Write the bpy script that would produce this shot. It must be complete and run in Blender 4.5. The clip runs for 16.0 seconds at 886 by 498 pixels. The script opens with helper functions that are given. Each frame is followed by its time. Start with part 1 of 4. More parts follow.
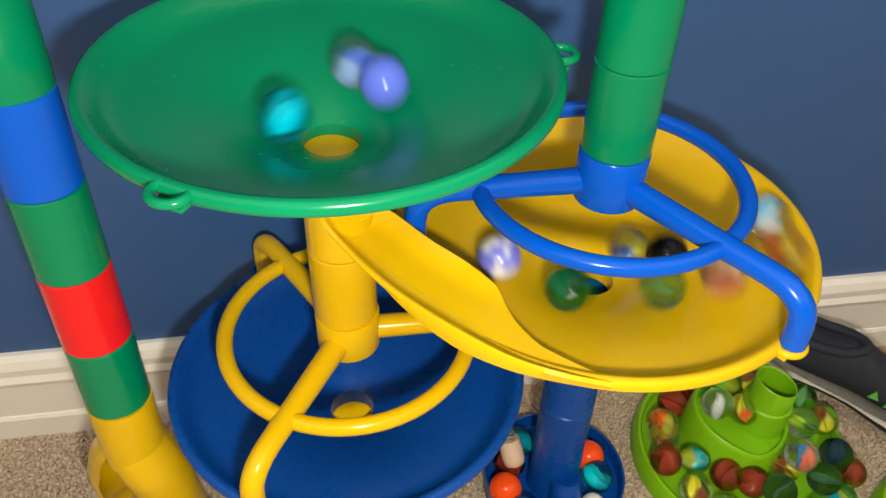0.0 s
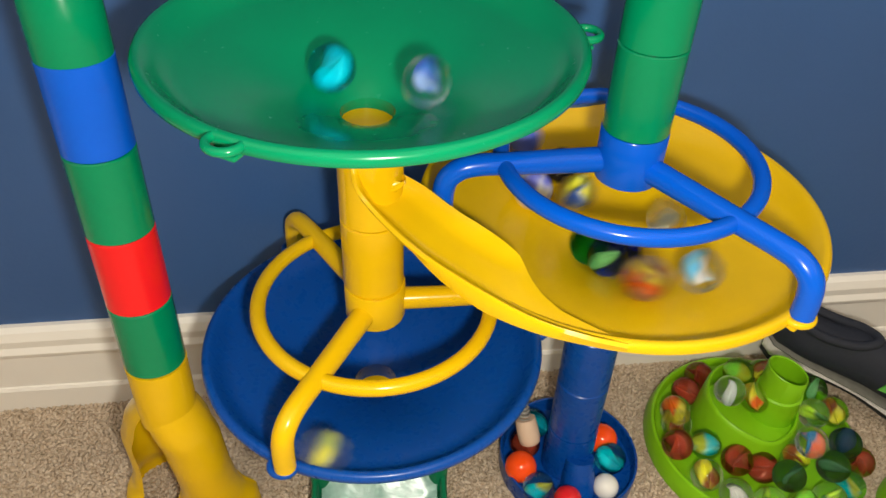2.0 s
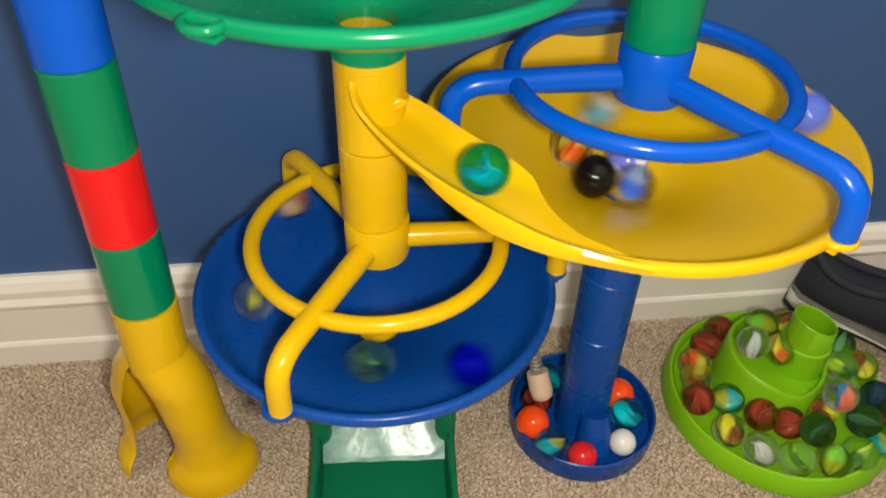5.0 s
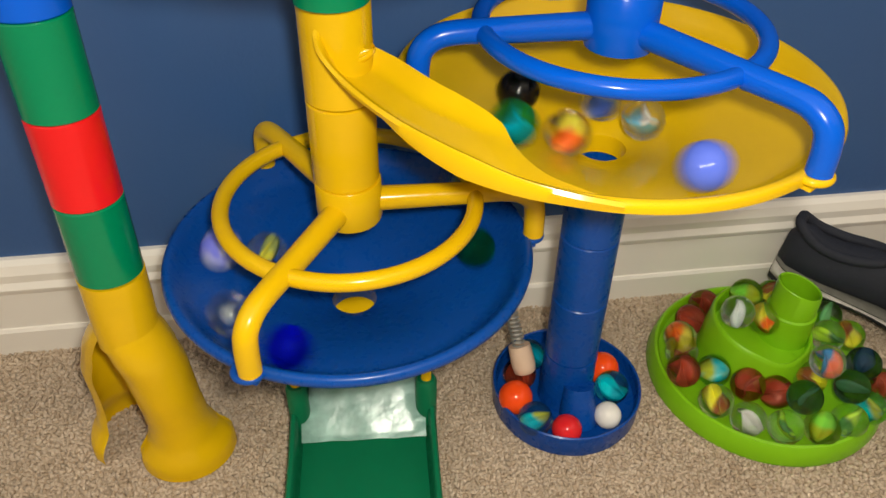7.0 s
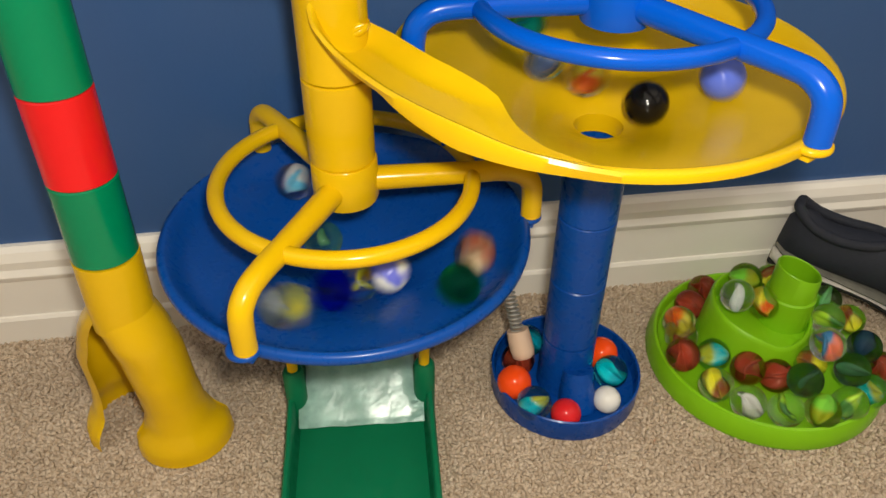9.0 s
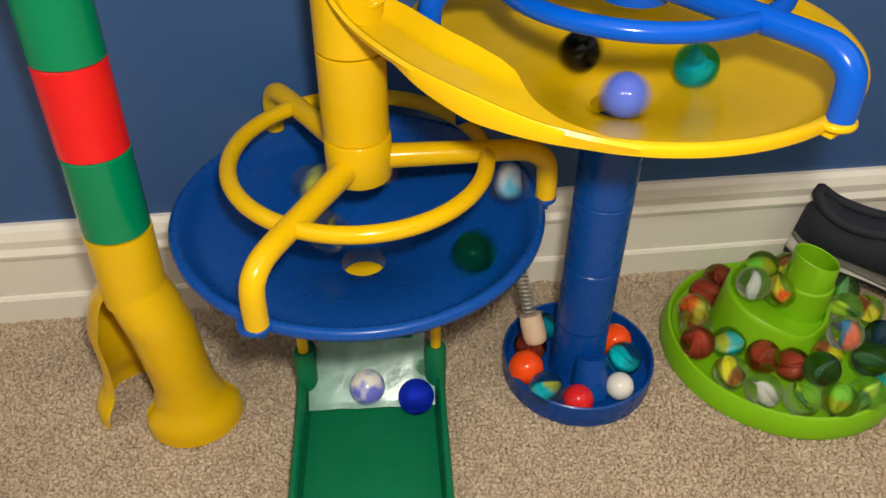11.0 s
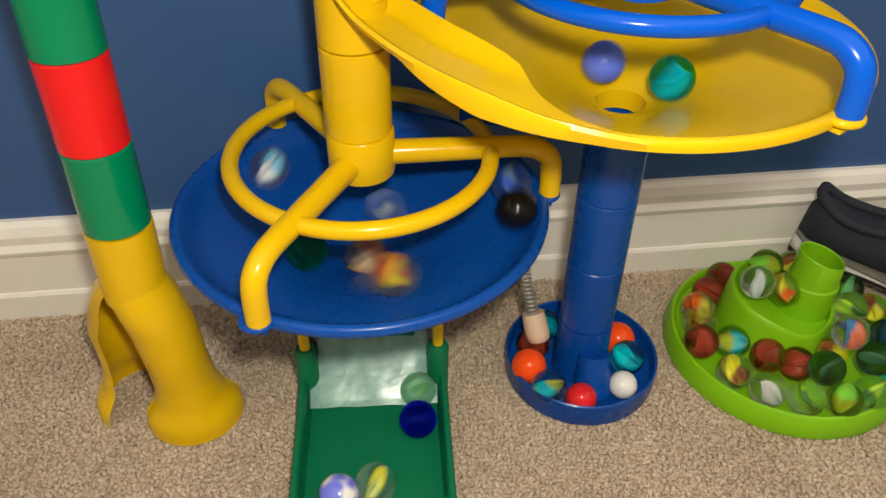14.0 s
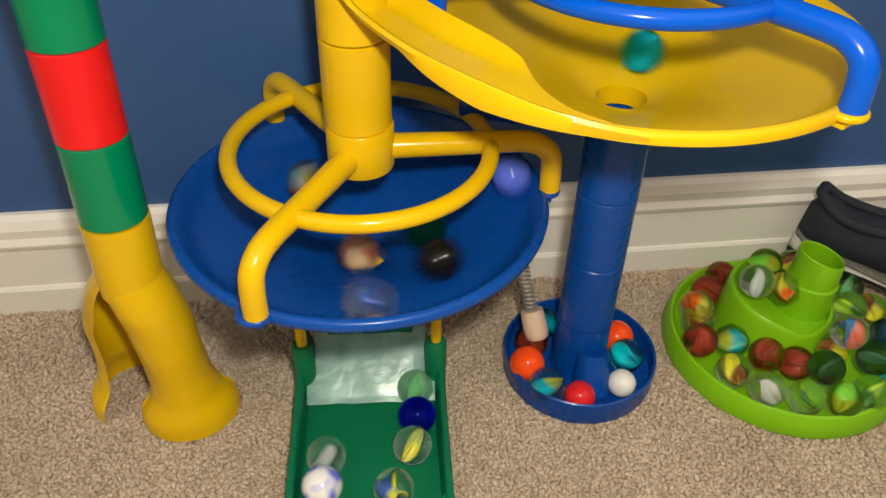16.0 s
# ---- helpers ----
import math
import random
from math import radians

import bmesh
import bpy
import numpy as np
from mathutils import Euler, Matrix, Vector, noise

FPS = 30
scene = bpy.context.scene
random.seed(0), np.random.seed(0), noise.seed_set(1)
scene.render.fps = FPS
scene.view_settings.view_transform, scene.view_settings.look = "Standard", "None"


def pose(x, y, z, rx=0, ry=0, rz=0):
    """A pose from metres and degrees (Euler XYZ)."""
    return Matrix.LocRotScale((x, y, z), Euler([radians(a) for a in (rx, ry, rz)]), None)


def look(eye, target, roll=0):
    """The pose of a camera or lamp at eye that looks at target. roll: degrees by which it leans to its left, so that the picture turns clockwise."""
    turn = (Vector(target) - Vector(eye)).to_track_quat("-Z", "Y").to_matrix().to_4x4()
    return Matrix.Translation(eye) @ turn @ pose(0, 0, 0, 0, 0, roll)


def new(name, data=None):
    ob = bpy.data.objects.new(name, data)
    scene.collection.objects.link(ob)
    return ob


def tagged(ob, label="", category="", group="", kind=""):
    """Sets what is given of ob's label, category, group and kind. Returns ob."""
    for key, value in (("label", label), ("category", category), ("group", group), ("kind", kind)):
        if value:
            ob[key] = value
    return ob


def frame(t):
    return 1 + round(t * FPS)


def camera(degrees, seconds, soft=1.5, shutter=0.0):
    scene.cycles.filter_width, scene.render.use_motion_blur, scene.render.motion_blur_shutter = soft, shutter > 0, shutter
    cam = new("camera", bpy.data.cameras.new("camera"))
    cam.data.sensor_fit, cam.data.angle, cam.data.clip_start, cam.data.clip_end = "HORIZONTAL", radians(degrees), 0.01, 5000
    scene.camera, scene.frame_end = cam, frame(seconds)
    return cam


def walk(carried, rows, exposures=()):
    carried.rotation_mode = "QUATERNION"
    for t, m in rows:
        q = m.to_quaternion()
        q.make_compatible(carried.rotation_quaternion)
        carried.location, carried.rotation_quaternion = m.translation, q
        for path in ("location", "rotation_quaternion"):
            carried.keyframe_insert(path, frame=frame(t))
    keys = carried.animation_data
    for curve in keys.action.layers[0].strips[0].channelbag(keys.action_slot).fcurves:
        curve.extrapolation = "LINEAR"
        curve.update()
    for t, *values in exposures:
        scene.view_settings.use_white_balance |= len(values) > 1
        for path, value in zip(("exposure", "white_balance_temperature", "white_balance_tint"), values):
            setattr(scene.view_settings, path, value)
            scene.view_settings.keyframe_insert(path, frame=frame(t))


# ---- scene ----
cam = camera(59.02, 16.0, soft=1.5, shutter=0.5)
PATH = [
    (0, (0.0501, 0.0917, 0.5491), (-0.0179, 0.6950, 0.0282), 1.94),
    (0.5, (0.0509, 0.0916, 0.5475), (-0.0180, 0.6953, 0.0272), 2.12),
    (1, (0.0504, 0.0908, 0.5477), (-0.0202, 0.6966, 0.0299), 2.30),
    (1.5, (0.0500, 0.0840, 0.5459), (-0.0228, 0.6915, 0.0304), 2.68),
    (2, (0.0487, 0.0587, 0.5446), (-0.0359, 0.6691, 0.0344), 2.42),
    (2.5, (0.0501, 0.0599, 0.5398), (-0.0448, 0.6703, 0.0315), 1.75),
    (3, (0.0487, 0.0622, 0.5387), (-0.0487, 0.6721, 0.0302), 1.58),
    (3.5, (0.0474, 0.0620, 0.5372), (-0.0514, 0.6714, 0.0284), 1.60),
    (4, (0.0474, 0.0620, 0.5337), (-0.0514, 0.6700, 0.0233), 1.79),
    (4.5, (0.0494, 0.0652, 0.5192), (-0.0470, 0.6692, 0.0035), 1.76),
    (5, (0.0494, 0.0634, 0.4977), (-0.0405, 0.6651, -0.0218), 1.78),
    (5.2, (0.0536, 0.0639, 0.4861), (-0.0364, 0.6646, -0.0345), 1.76),
    (7.5, (0.0642, 0.0465, 0.4635), (-0.0215, 0.6658, -0.0356), 0.67),
    (8, (0.0655, 0.0443, 0.4595), (-0.0218, 0.6645, -0.0382), 0.54),
    (8.5, (0.0658, 0.0436, 0.4544), (-0.0202, 0.6636, -0.0438), 0.63),
    (9, (0.0660, 0.0441, 0.4525), (-0.0190, 0.6625, -0.0477), 0.61),
    (9.5, (0.0664, 0.0440, 0.4507), (-0.0190, 0.6619, -0.0502), 0.55),
    (10, (0.0659, 0.0400, 0.4443), (-0.0252, 0.6564, -0.0574), 0.68),
    (12.5, (0.0646, 0.0413, 0.4386), (-0.0324, 0.6575, -0.0623), 0.67),
    (13, (0.0649, 0.0405, 0.4366), (-0.0327, 0.6562, -0.0648), 0.64),
    (13.5, (0.0647, 0.0397, 0.4357), (-0.0321, 0.6554, -0.0659), 0.79),
    (14, (0.0630, 0.0418, 0.4370), (-0.0325, 0.6578, -0.0645), 0.85),
    (14.5, (0.0610, 0.0429, 0.4388), (-0.0330, 0.6606, -0.0608), 0.98),
    (15, (0.0634, 0.0413, 0.4359), (-0.0305, 0.6594, -0.0632), 1.14),
    (15.5, (0.0628, 0.0409, 0.4328), (-0.0303, 0.6585, -0.0671), 1.30),
    (16, (0.0614, 0.0415, 0.4319), (-0.0305, 0.6594, -0.0678), 1.45),
]
walk(cam, [(t, look(eye, target, roll)) for t, eye, target, roll in PATH], exposures=[(0, 0.12), (4.5, 0.08), (7.5, 0.0), (16, 0.03)])

# ---- light: the phone's torch beside the lens, and added ambient light lifting the shadows ----
LAMP = (0.090, 0.050, 0.497)
torch = bpy.data.lights.new("torch", "POINT")
torch.energy, torch.color, torch.shadow_soft_size = 8.3, (1.0, 0.95, 0.81), 0.016
new("torch", torch).matrix_world = look(LAMP, (0.03, 0.45, 0.14))
world = bpy.data.worlds.new("room_air")
scene.world = world
world.use_nodes = True
world.node_tree.nodes["Background"].inputs["Color"].default_value = (1.0, 0.90, 0.75, 1)
world.node_tree.nodes["Background"].inputs["Strength"].default_value = 1.10
scene.view_settings.exposure = 0.0


# ---- materials ----
def material(name):
    m = bpy.data.materials.new(name)
    m.use_nodes = True
    return m, m.node_tree, m.node_tree.nodes["Principled BSDF"]


def noise_node(tree, scale, detail=3.0, coords="Object"):
    tc = tree.nodes.new("ShaderNodeTexCoord")
    n = tree.nodes.new("ShaderNodeTexNoise")
    n.inputs["Scale"].default_value, n.inputs["Detail"].default_value = scale, detail
    tree.links.new(tc.outputs[coords], n.inputs["Vector"])
    return n


def ramp_node(tree, fac, stops):
    r = tree.nodes.new("ShaderNodeValToRGB")
    while len(r.color_ramp.elements) < len(stops):
        r.color_ramp.elements.new(0.5)
    for e, (p, c) in zip(r.color_ramp.elements, stops):
        e.position, e.color = p, (*c, 1)
    tree.links.new(fac, r.inputs["Fac"])
    return r


def bump_node(tree, height, strength, distance, bsdf):
    b = tree.nodes.new("ShaderNodeBump")
    b.inputs["Strength"].default_value, b.inputs["Distance"].default_value = strength, distance
    tree.links.new(height, b.inputs["Height"])
    tree.links.new(b.outputs["Normal"], bsdf.inputs["Normal"])


def plastic(name, colour, rough=0.21):
    """Moulded toy plastic: faint cloudiness, fine scuffs and an uneven gloss."""
    m, t, b = material(name)
    cloud = noise_node(t, 18, 4)
    dark = tuple(c * 0.90 for c in colour)
    r = ramp_node(t, cloud.outputs["Fac"], [(0.3, dark), (0.7, colour)])
    t.links.new(r.outputs["Color"], b.inputs["Base Color"])
    scuff = noise_node(t, 160, 6)
    g = ramp_node(t, scuff.outputs["Fac"], [(0.35, (rough * 0.8,) * 3), (0.75, (rough * 1.35,) * 3)])
    t.links.new(g.outputs["Color"], b.inputs["Roughness"])
    bump_node(t, noise_node(t, 55, 3).outputs["Fac"], 0.05, 0.001, b)
    b.inputs["Specular IOR Level"].default_value = 0.30
    return m


GREEN = plastic("green_plastic", (0.0, 0.220, 0.092))
DARKGREEN = plastic("tray_green_plastic", (0.003, 0.155, 0.065), 0.4)
BLUE = plastic("bright_blue_plastic", (0.001, 0.095, 0.62))
DEEPBLUE = plastic("deep_blue_plastic", (0.002, 0.062, 0.33), 0.30)
RED = plastic("red_plastic", (0.80, 0.012, 0.014))
YELLOW = plastic("yellow_plastic", (0.76, 0.465, 0.003), 0.19)
LIME = plastic("lime_plastic", (0.225, 0.53, 0.008), 0.36)
CREAM = plastic("cream_plastic", (0.72, 0.52, 0.38), 0.5)


def paint(name, colour, rough, bumps, grain=230):
    m, t, b = material(name)
    r = ramp_node(t, noise_node(t, 5, 5).outputs["Fac"], [(0.3, tuple(c * 0.88 for c in colour)), (0.7, colour)])
    t.links.new(r.outputs["Color"], b.inputs["Base Color"])
    b.inputs["Roughness"].default_value = rough
    bump_node(t, noise_node(t, grain, 4).outputs["Fac"], bumps, 0.0012, b)
    return m


WALL = paint("navy_wall_paint", (0.034, 0.099, 0.272), 0.42, 0.22)
SKIRT = paint("white_gloss_paint", (0.88, 0.83, 0.76), 0.38, 0.10, 60)
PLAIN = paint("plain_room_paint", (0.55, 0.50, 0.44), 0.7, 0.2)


def carpet_material():
    m, t, b = material("beige_carpet")
    geo = t.nodes.new("ShaderNodeNewGeometry")
    r = ramp_node(t, geo.outputs["Random Per Island"], [(0.0, (0.52, 0.40, 0.285)), (0.5, (0.63, 0.50, 0.375)), (1.0, (0.73, 0.60, 0.465))])
    big = ramp_node(t, noise_node(t, 14, 4).outputs["Fac"], [(0.3, (0.82, 0.80, 0.78)), (0.7, (1.0, 1.0, 1.0))])
    mix = t.nodes.new("ShaderNodeMix")
    mix.data_type, mix.blend_type = "RGBA", "MULTIPLY"
    mix.inputs["Factor"].default_value = 1.0
    t.links.new(r.outputs["Color"], mix.inputs["A"])
    t.links.new(big.outputs["Color"], mix.inputs["B"])
    t.links.new(mix.outputs["Result"], b.inputs["Base Color"])
    b.inputs["Roughness"].default_value = 0.95
    b.inputs["Specular IOR Level"].default_value = 0.1
    bump_node(t, noise_node(t, 1500, 3).outputs["Fac"], 0.8, 0.0012, b)
    return m


CARPET = carpet_material()


def simple(name, colour, rough=0.5, metal=0.0, grain=120, relief=0.1):
    m, t, b = material(name)
    r = ramp_node(t, noise_node(t, grain, 5).outputs["Fac"], [(0.3, tuple(c * 0.75 for c in colour)), (0.7, colour)])
    t.links.new(r.outputs["Color"], b.inputs["Base Color"])
    b.inputs["Roughness"].default_value, b.inputs["Metallic"].default_value = rough, metal
    bump_node(t, noise_node(t, grain * 4, 3).outputs["Fac"], relief, 0.001, b)
    return m


STEEL = simple("spring_steel", (0.62, 0.60, 0.56), 0.38, 0.7)
SHOE = simple("dark_shoe_mesh", (0.016, 0.019, 0.032), 0.75, 0, 300, 0.6)
SHOEGREY = simple("grey_shoe_foam", (0.17, 0.165, 0.14), 0.7)
SHOEWHITE = simple("white_shoe_foam", (0.72, 0.68, 0.63), 0.6)
SHOEGREEN = simple("green_shoe_print", (0.10, 0.40, 0.05), 0.5)
RUBBER = simple("black_rubber", (0.012, 0.012, 0.012), 0.8)


def film_material():
    """A clear plastic flap; its milky opacity stands in for the torch's sheen."""
    m, t, b = material("clear_plastic_flap")
    b.inputs["Base Color"].default_value = (0.60, 0.92, 0.82, 1)
    b.inputs["Roughness"].default_value = 0.24
    b.inputs["Specular IOR Level"].default_value = 0.8
    r = ramp_node(t, noise_node(t, 60, 6).outputs["Fac"], [(0.35, (0.40, 0.40, 0.40)), (0.70, (0.70, 0.70, 0.70))])
    t.links.new(r.outputs["Color"], b.inputs["Alpha"])
    bump_node(t, noise_node(t, 45, 4).outputs["Fac"], 0.35, 0.002, b)
    return m


FILM = film_material()


def glass(name, colour, rough=0.0):
    """Thick clear glass that also lets lamp light straight through to the coloured vane."""
    m, t, b = material(name)
    g = t.nodes.new("ShaderNodeBsdfGlass")
    g.inputs["Color"].default_value = (*[c ** 0.6 for c in colour], 1)
    g.inputs["Roughness"].default_value, g.inputs["IOR"].default_value = rough, 1.5
    clear = t.nodes.new("ShaderNodeBsdfTransparent")
    clear.inputs["Color"].default_value = (*[c ** 0.6 for c in colour], 1)
    mix = t.nodes.new("ShaderNodeMixShader")
    mix.inputs["Fac"].default_value = 0.20
    t.links.new(g.outputs["BSDF"], mix.inputs[1])
    t.links.new(clear.outputs["BSDF"], mix.inputs[2])
    t.links.new(mix.outputs["Shader"], t.nodes["Material Output"].inputs["Surface"])
    t.nodes.remove(b)
    return m


def core(name, colour, other=None):
    m, t, b = material(name)
    r = ramp_node(t, noise_node(t, 55, 2).outputs["Fac"], [(0.45, tuple(min(1, c * 1.7) for c in colour)), (0.58, tuple(min(1, c * 1.7) for c in (other or colour)))])
    t.links.new(r.outputs["Color"], b.inputs["Base Color"])
    b.inputs["Roughness"].default_value = 0.15
    return m


# ---- mesh helpers ----
def obj(name, bm, mat, parent=None, label="", smooth=40):
    me = bpy.data.meshes.new(name)
    bmesh.ops.recalc_face_normals(bm, faces=bm.faces)
    bm.to_mesh(me)
    bm.free()
    me.materials.append(mat)
    me.shade_smooth()
    if smooth:
        me.set_sharp_from_angle(angle=radians(smooth))
    ob = new(name, me)
    ob.parent = parent
    if label:
        ob["label"] = label
    return ob


part = obj


def lathe(profile, segs=72, a0=0.0, a1=360.0, closed=True):
    """Turns a profile of (radius, height) round z; the profile is closed on itself, so that it has thickness."""
    bm = bmesh.new()
    full = abs(a1 - a0) >= 359.9
    n = segs if full else segs + 1
    rings = []
    for i in range(n):
        a = radians(a0 + (a1 - a0) * i / segs)
        rings.append([bm.verts.new((r * math.cos(a), r * math.sin(a), z)) for r, z in profile])
    m = len(profile)
    for i in range(segs):
        p, q = rings[i], rings[(i + 1) % n]
        for j in range(m if closed else m - 1):
            k = (j + 1) % m
            bm.faces.new((p[j], q[j], q[k], p[k]))
    if not full:
        bm.faces.new(rings[0])
        bm.faces.new(list(reversed(rings[-1])))
    bmesh.ops.remove_doubles(bm, verts=bm.verts, dist=1e-6)
    return bm


def smooth_path(points, steps=8):
    """A Catmull-Rom line through a few control points."""
    pts = [Vector(p) for p in points]
    pts = [pts[0] * 2 - pts[1], *pts, pts[-1] * 2 - pts[-2]]
    out = []
    for a, b, c, d in zip(pts, pts[1:], pts[2:], pts[3:]):
        for i in range(steps):
            t = i / steps
            out.append(0.5 * ((2 * b) + (c - a) * t + (2 * a - 5 * b + 4 * c - d) * t * t + (3 * b - a - 3 * c + d) * t ** 3))
    out.append(pts[-2].copy())
    return out


def rod(bm, points, radius, segs=16, cap=True, loop=False):
    """A round bar along points; radius may be a list."""
    n = len(points)
    rings = []
    for i, p in enumerate(points):
        if loop:
            d = points[(i + 1) % n] - points[i - 1]
        else:
            d = points[min(i + 1, n - 1)] - points[max(i - 1, 0)]
        d.normalize()
        ref = Vector((0, 0, 1)) if abs(d.z) < 0.9 else Vector((d.y, -d.x, 0.01)) if abs(d.z) < 0.999 else Vector((1, 0, 0))
        if rings and not loop:
            ref = last
        s = d.cross(ref).normalized()
        u = s.cross(d).normalized()
        last = u
        r = radius[i] if isinstance(radius, (list, tuple)) else radius
        rings.append([bm.verts.new(p + r * (math.cos(a) * s + math.sin(a) * u)) for a in (2 * math.pi * k / segs for k in range(segs))])
    for i in range(n if loop else n - 1):
        p, q = rings[i], rings[(i + 1) % n]
        for j in range(segs):
            k = (j + 1) % segs
            bm.faces.new((p[j], p[k], q[k], q[j]))
    if cap and not loop:
        bm.faces.new(list(reversed(rings[0])))
        bm.faces.new(rings[-1])
    return bm


def box(bm, x0, x1, y0, y1, z0, z1, bevel=0.0):
    b = bmesh.new()
    bmesh.ops.create_cube(b, size=1.0)
    for v in b.verts:
        v.co = Vector(((x0 + x1) / 2 + v.co.x * (x1 - x0), (y0 + y1) / 2 + v.co.y * (y1 - y0), (z0 + z1) / 2 + v.co.z * (z1 - z0)))
    if bevel:
        bmesh.ops.bevel(b, geom=b.edges[:], offset=bevel, segments=2, affect="EDGES", profile=0.6)
    me = bpy.data.meshes.new("tmp")
    b.to_mesh(me)
    b.free()
    bm.from_mesh(me)
    bpy.data.meshes.remove(me)
    return bm


def thing(name, x, y, z, rz, label, category, group=""):
    e = new(name)
    e.empty_display_size = 0.01
    e.matrix_world = pose(x, y, z, 0, 0, rz)
    return tagged(e, label, category, group)


# ---- the plan: three upright axes in one line, a wall behind them ----
ROW = 13.0
AX, AY = -0.176, 0.361
BX, BY = -0.0445, 0.418
CX, CY = 0.1005, 0.457
UNIT = 0.0517
R_TUBE = 0.019
WALL_TURN = 16.5
WX, WY = -0.300, 0.4482


# ---- setting ----
def setting():
    bm = box(bmesh.new(), -3.2, 3.2, 0.0, 0.12, -0.02, 2.4)
    w = obj("wall_north", bm, WALL)
    w.matrix_world = pose(WX, WY, 0, 0, 0, WALL_TURN) @ pose(0, 0.010, 0)
    tagged(w, "navy blue painted wall with soft roller texture", "wall", kind="structure")
    # skirting board with moulded steps, swept along the wall
    prof = [(0.010, -0.01), (-0.004, -0.01), (-0.004, 0.021), (-0.0025, 0.0235), (-0.001, 0.024), (-0.001, 0.058), (-0.003, 0.061),
            (-0.0035, 0.064), (-0.0005, 0.069), (-0.001, 0.076), (0.002, 0.083), (0.006, 0.0865), (0.010, 0.0865)]
    bm = bmesh.new()
    ends = [[bm.verts.new((x, y, z)) for y, z in prof] for x in (-3.2, 3.2)]
    for i in range(len(prof)):
        k = (i + 1) % len(prof)
        bm.faces.new((ends[0][i], ends[1][i], ends[1][k], ends[0][k]))
    bm.faces.new(ends[0])
    bm.faces.new(list(reversed(ends[1])))
    s = obj("baseboard", bm, SKIRT, smooth=25)
    s.matrix_world = pose(WX, WY, 0, 0, 0, WALL_TURN)
    tagged(s, "white glossy moulded skirting board along the wall", "baseboard", kind="structure")
    bm = box(bmesh.new(), -3.2, 3.2, -3.6, 0.6, -0.10, -0.003)
    f = obj("floor", bm, CARPET)
    f.matrix_world = pose(WX, WY, 0, 0, 0, WALL_TURN)
    tagged(f, "beige cut-pile carpet floor", "carpet", kind="structure")
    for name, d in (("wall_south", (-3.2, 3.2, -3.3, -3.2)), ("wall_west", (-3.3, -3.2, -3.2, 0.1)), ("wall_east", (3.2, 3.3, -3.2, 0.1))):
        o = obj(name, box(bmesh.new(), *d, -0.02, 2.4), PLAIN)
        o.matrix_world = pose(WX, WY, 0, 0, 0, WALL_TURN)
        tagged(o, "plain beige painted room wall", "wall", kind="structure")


def carpet_tufts():
    """Twisted yarn tufts, thousands of small uneven nubs standing in the floor near the toy."""
    rng = np.random.default_rng(3)
    ico = bmesh.new()
    bmesh.ops.create_icosphere(ico, subdivisions=1, radius=1.0)
    base = np.array([v.co[:] for v in ico.verts])
    faces = np.array([[v.index for v in f.verts] for f in ico.faces])
    ico.free()
    c, s = math.cos(radians(WALL_TURN)), math.sin(radians(WALL_TURN))
    step = 0.0023
    us, vs = np.meshgrid(np.arange(-0.12, 0.86, step), np.arange(-0.262, -0.003, step))
    u, v = us.ravel() + rng.normal(0, 0.0011, us.size), vs.ravel() + rng.normal(0, 0.0011, us.size)
    n = u.size
    size = rng.uniform(0.0013, 0.0020, (n, 1, 1)) * np.array([1.0, 1.0, 1.25])
    wob = 1 + rng.normal(0, 0.17, (n, len(base), 1))
    pts = base[None] * wob * size
    lean = rng.normal(0, 0.35, (n, 1, 2))
    pts[:, :, :2] += lean * pts[:, :, 2:3]
    pts[:, :, 0] += (WX + u * c - v * s)[:, None]
    pts[:, :, 1] += (WY + u * s + v * c)[:, None]
    pts[:, :, 2] += rng.uniform(-0.0024, -0.0012, n)[:, None]
    allf = faces[None] + (np.arange(n) * len(base))[:, None, None]
    me = bpy.data.meshes.new("carpet_pile")
    me.from_pydata(pts.reshape(-1, 3), [], allf.reshape(-1, 3))
    me.materials.append(CARPET)
    me.shade_smooth()
    tagged(new("carpet_pile", me), "beige twisted carpet tufts", "carpet", kind="stuff")


# ---- tower on three splayed feet ----
def tube_profile(r, h, wall=0.0022, bev=0.0008):
    return [(r - wall, 0), (r - bev, 0), (r, bev), (r, h - bev), (r - bev, h), (r - wall, h)]


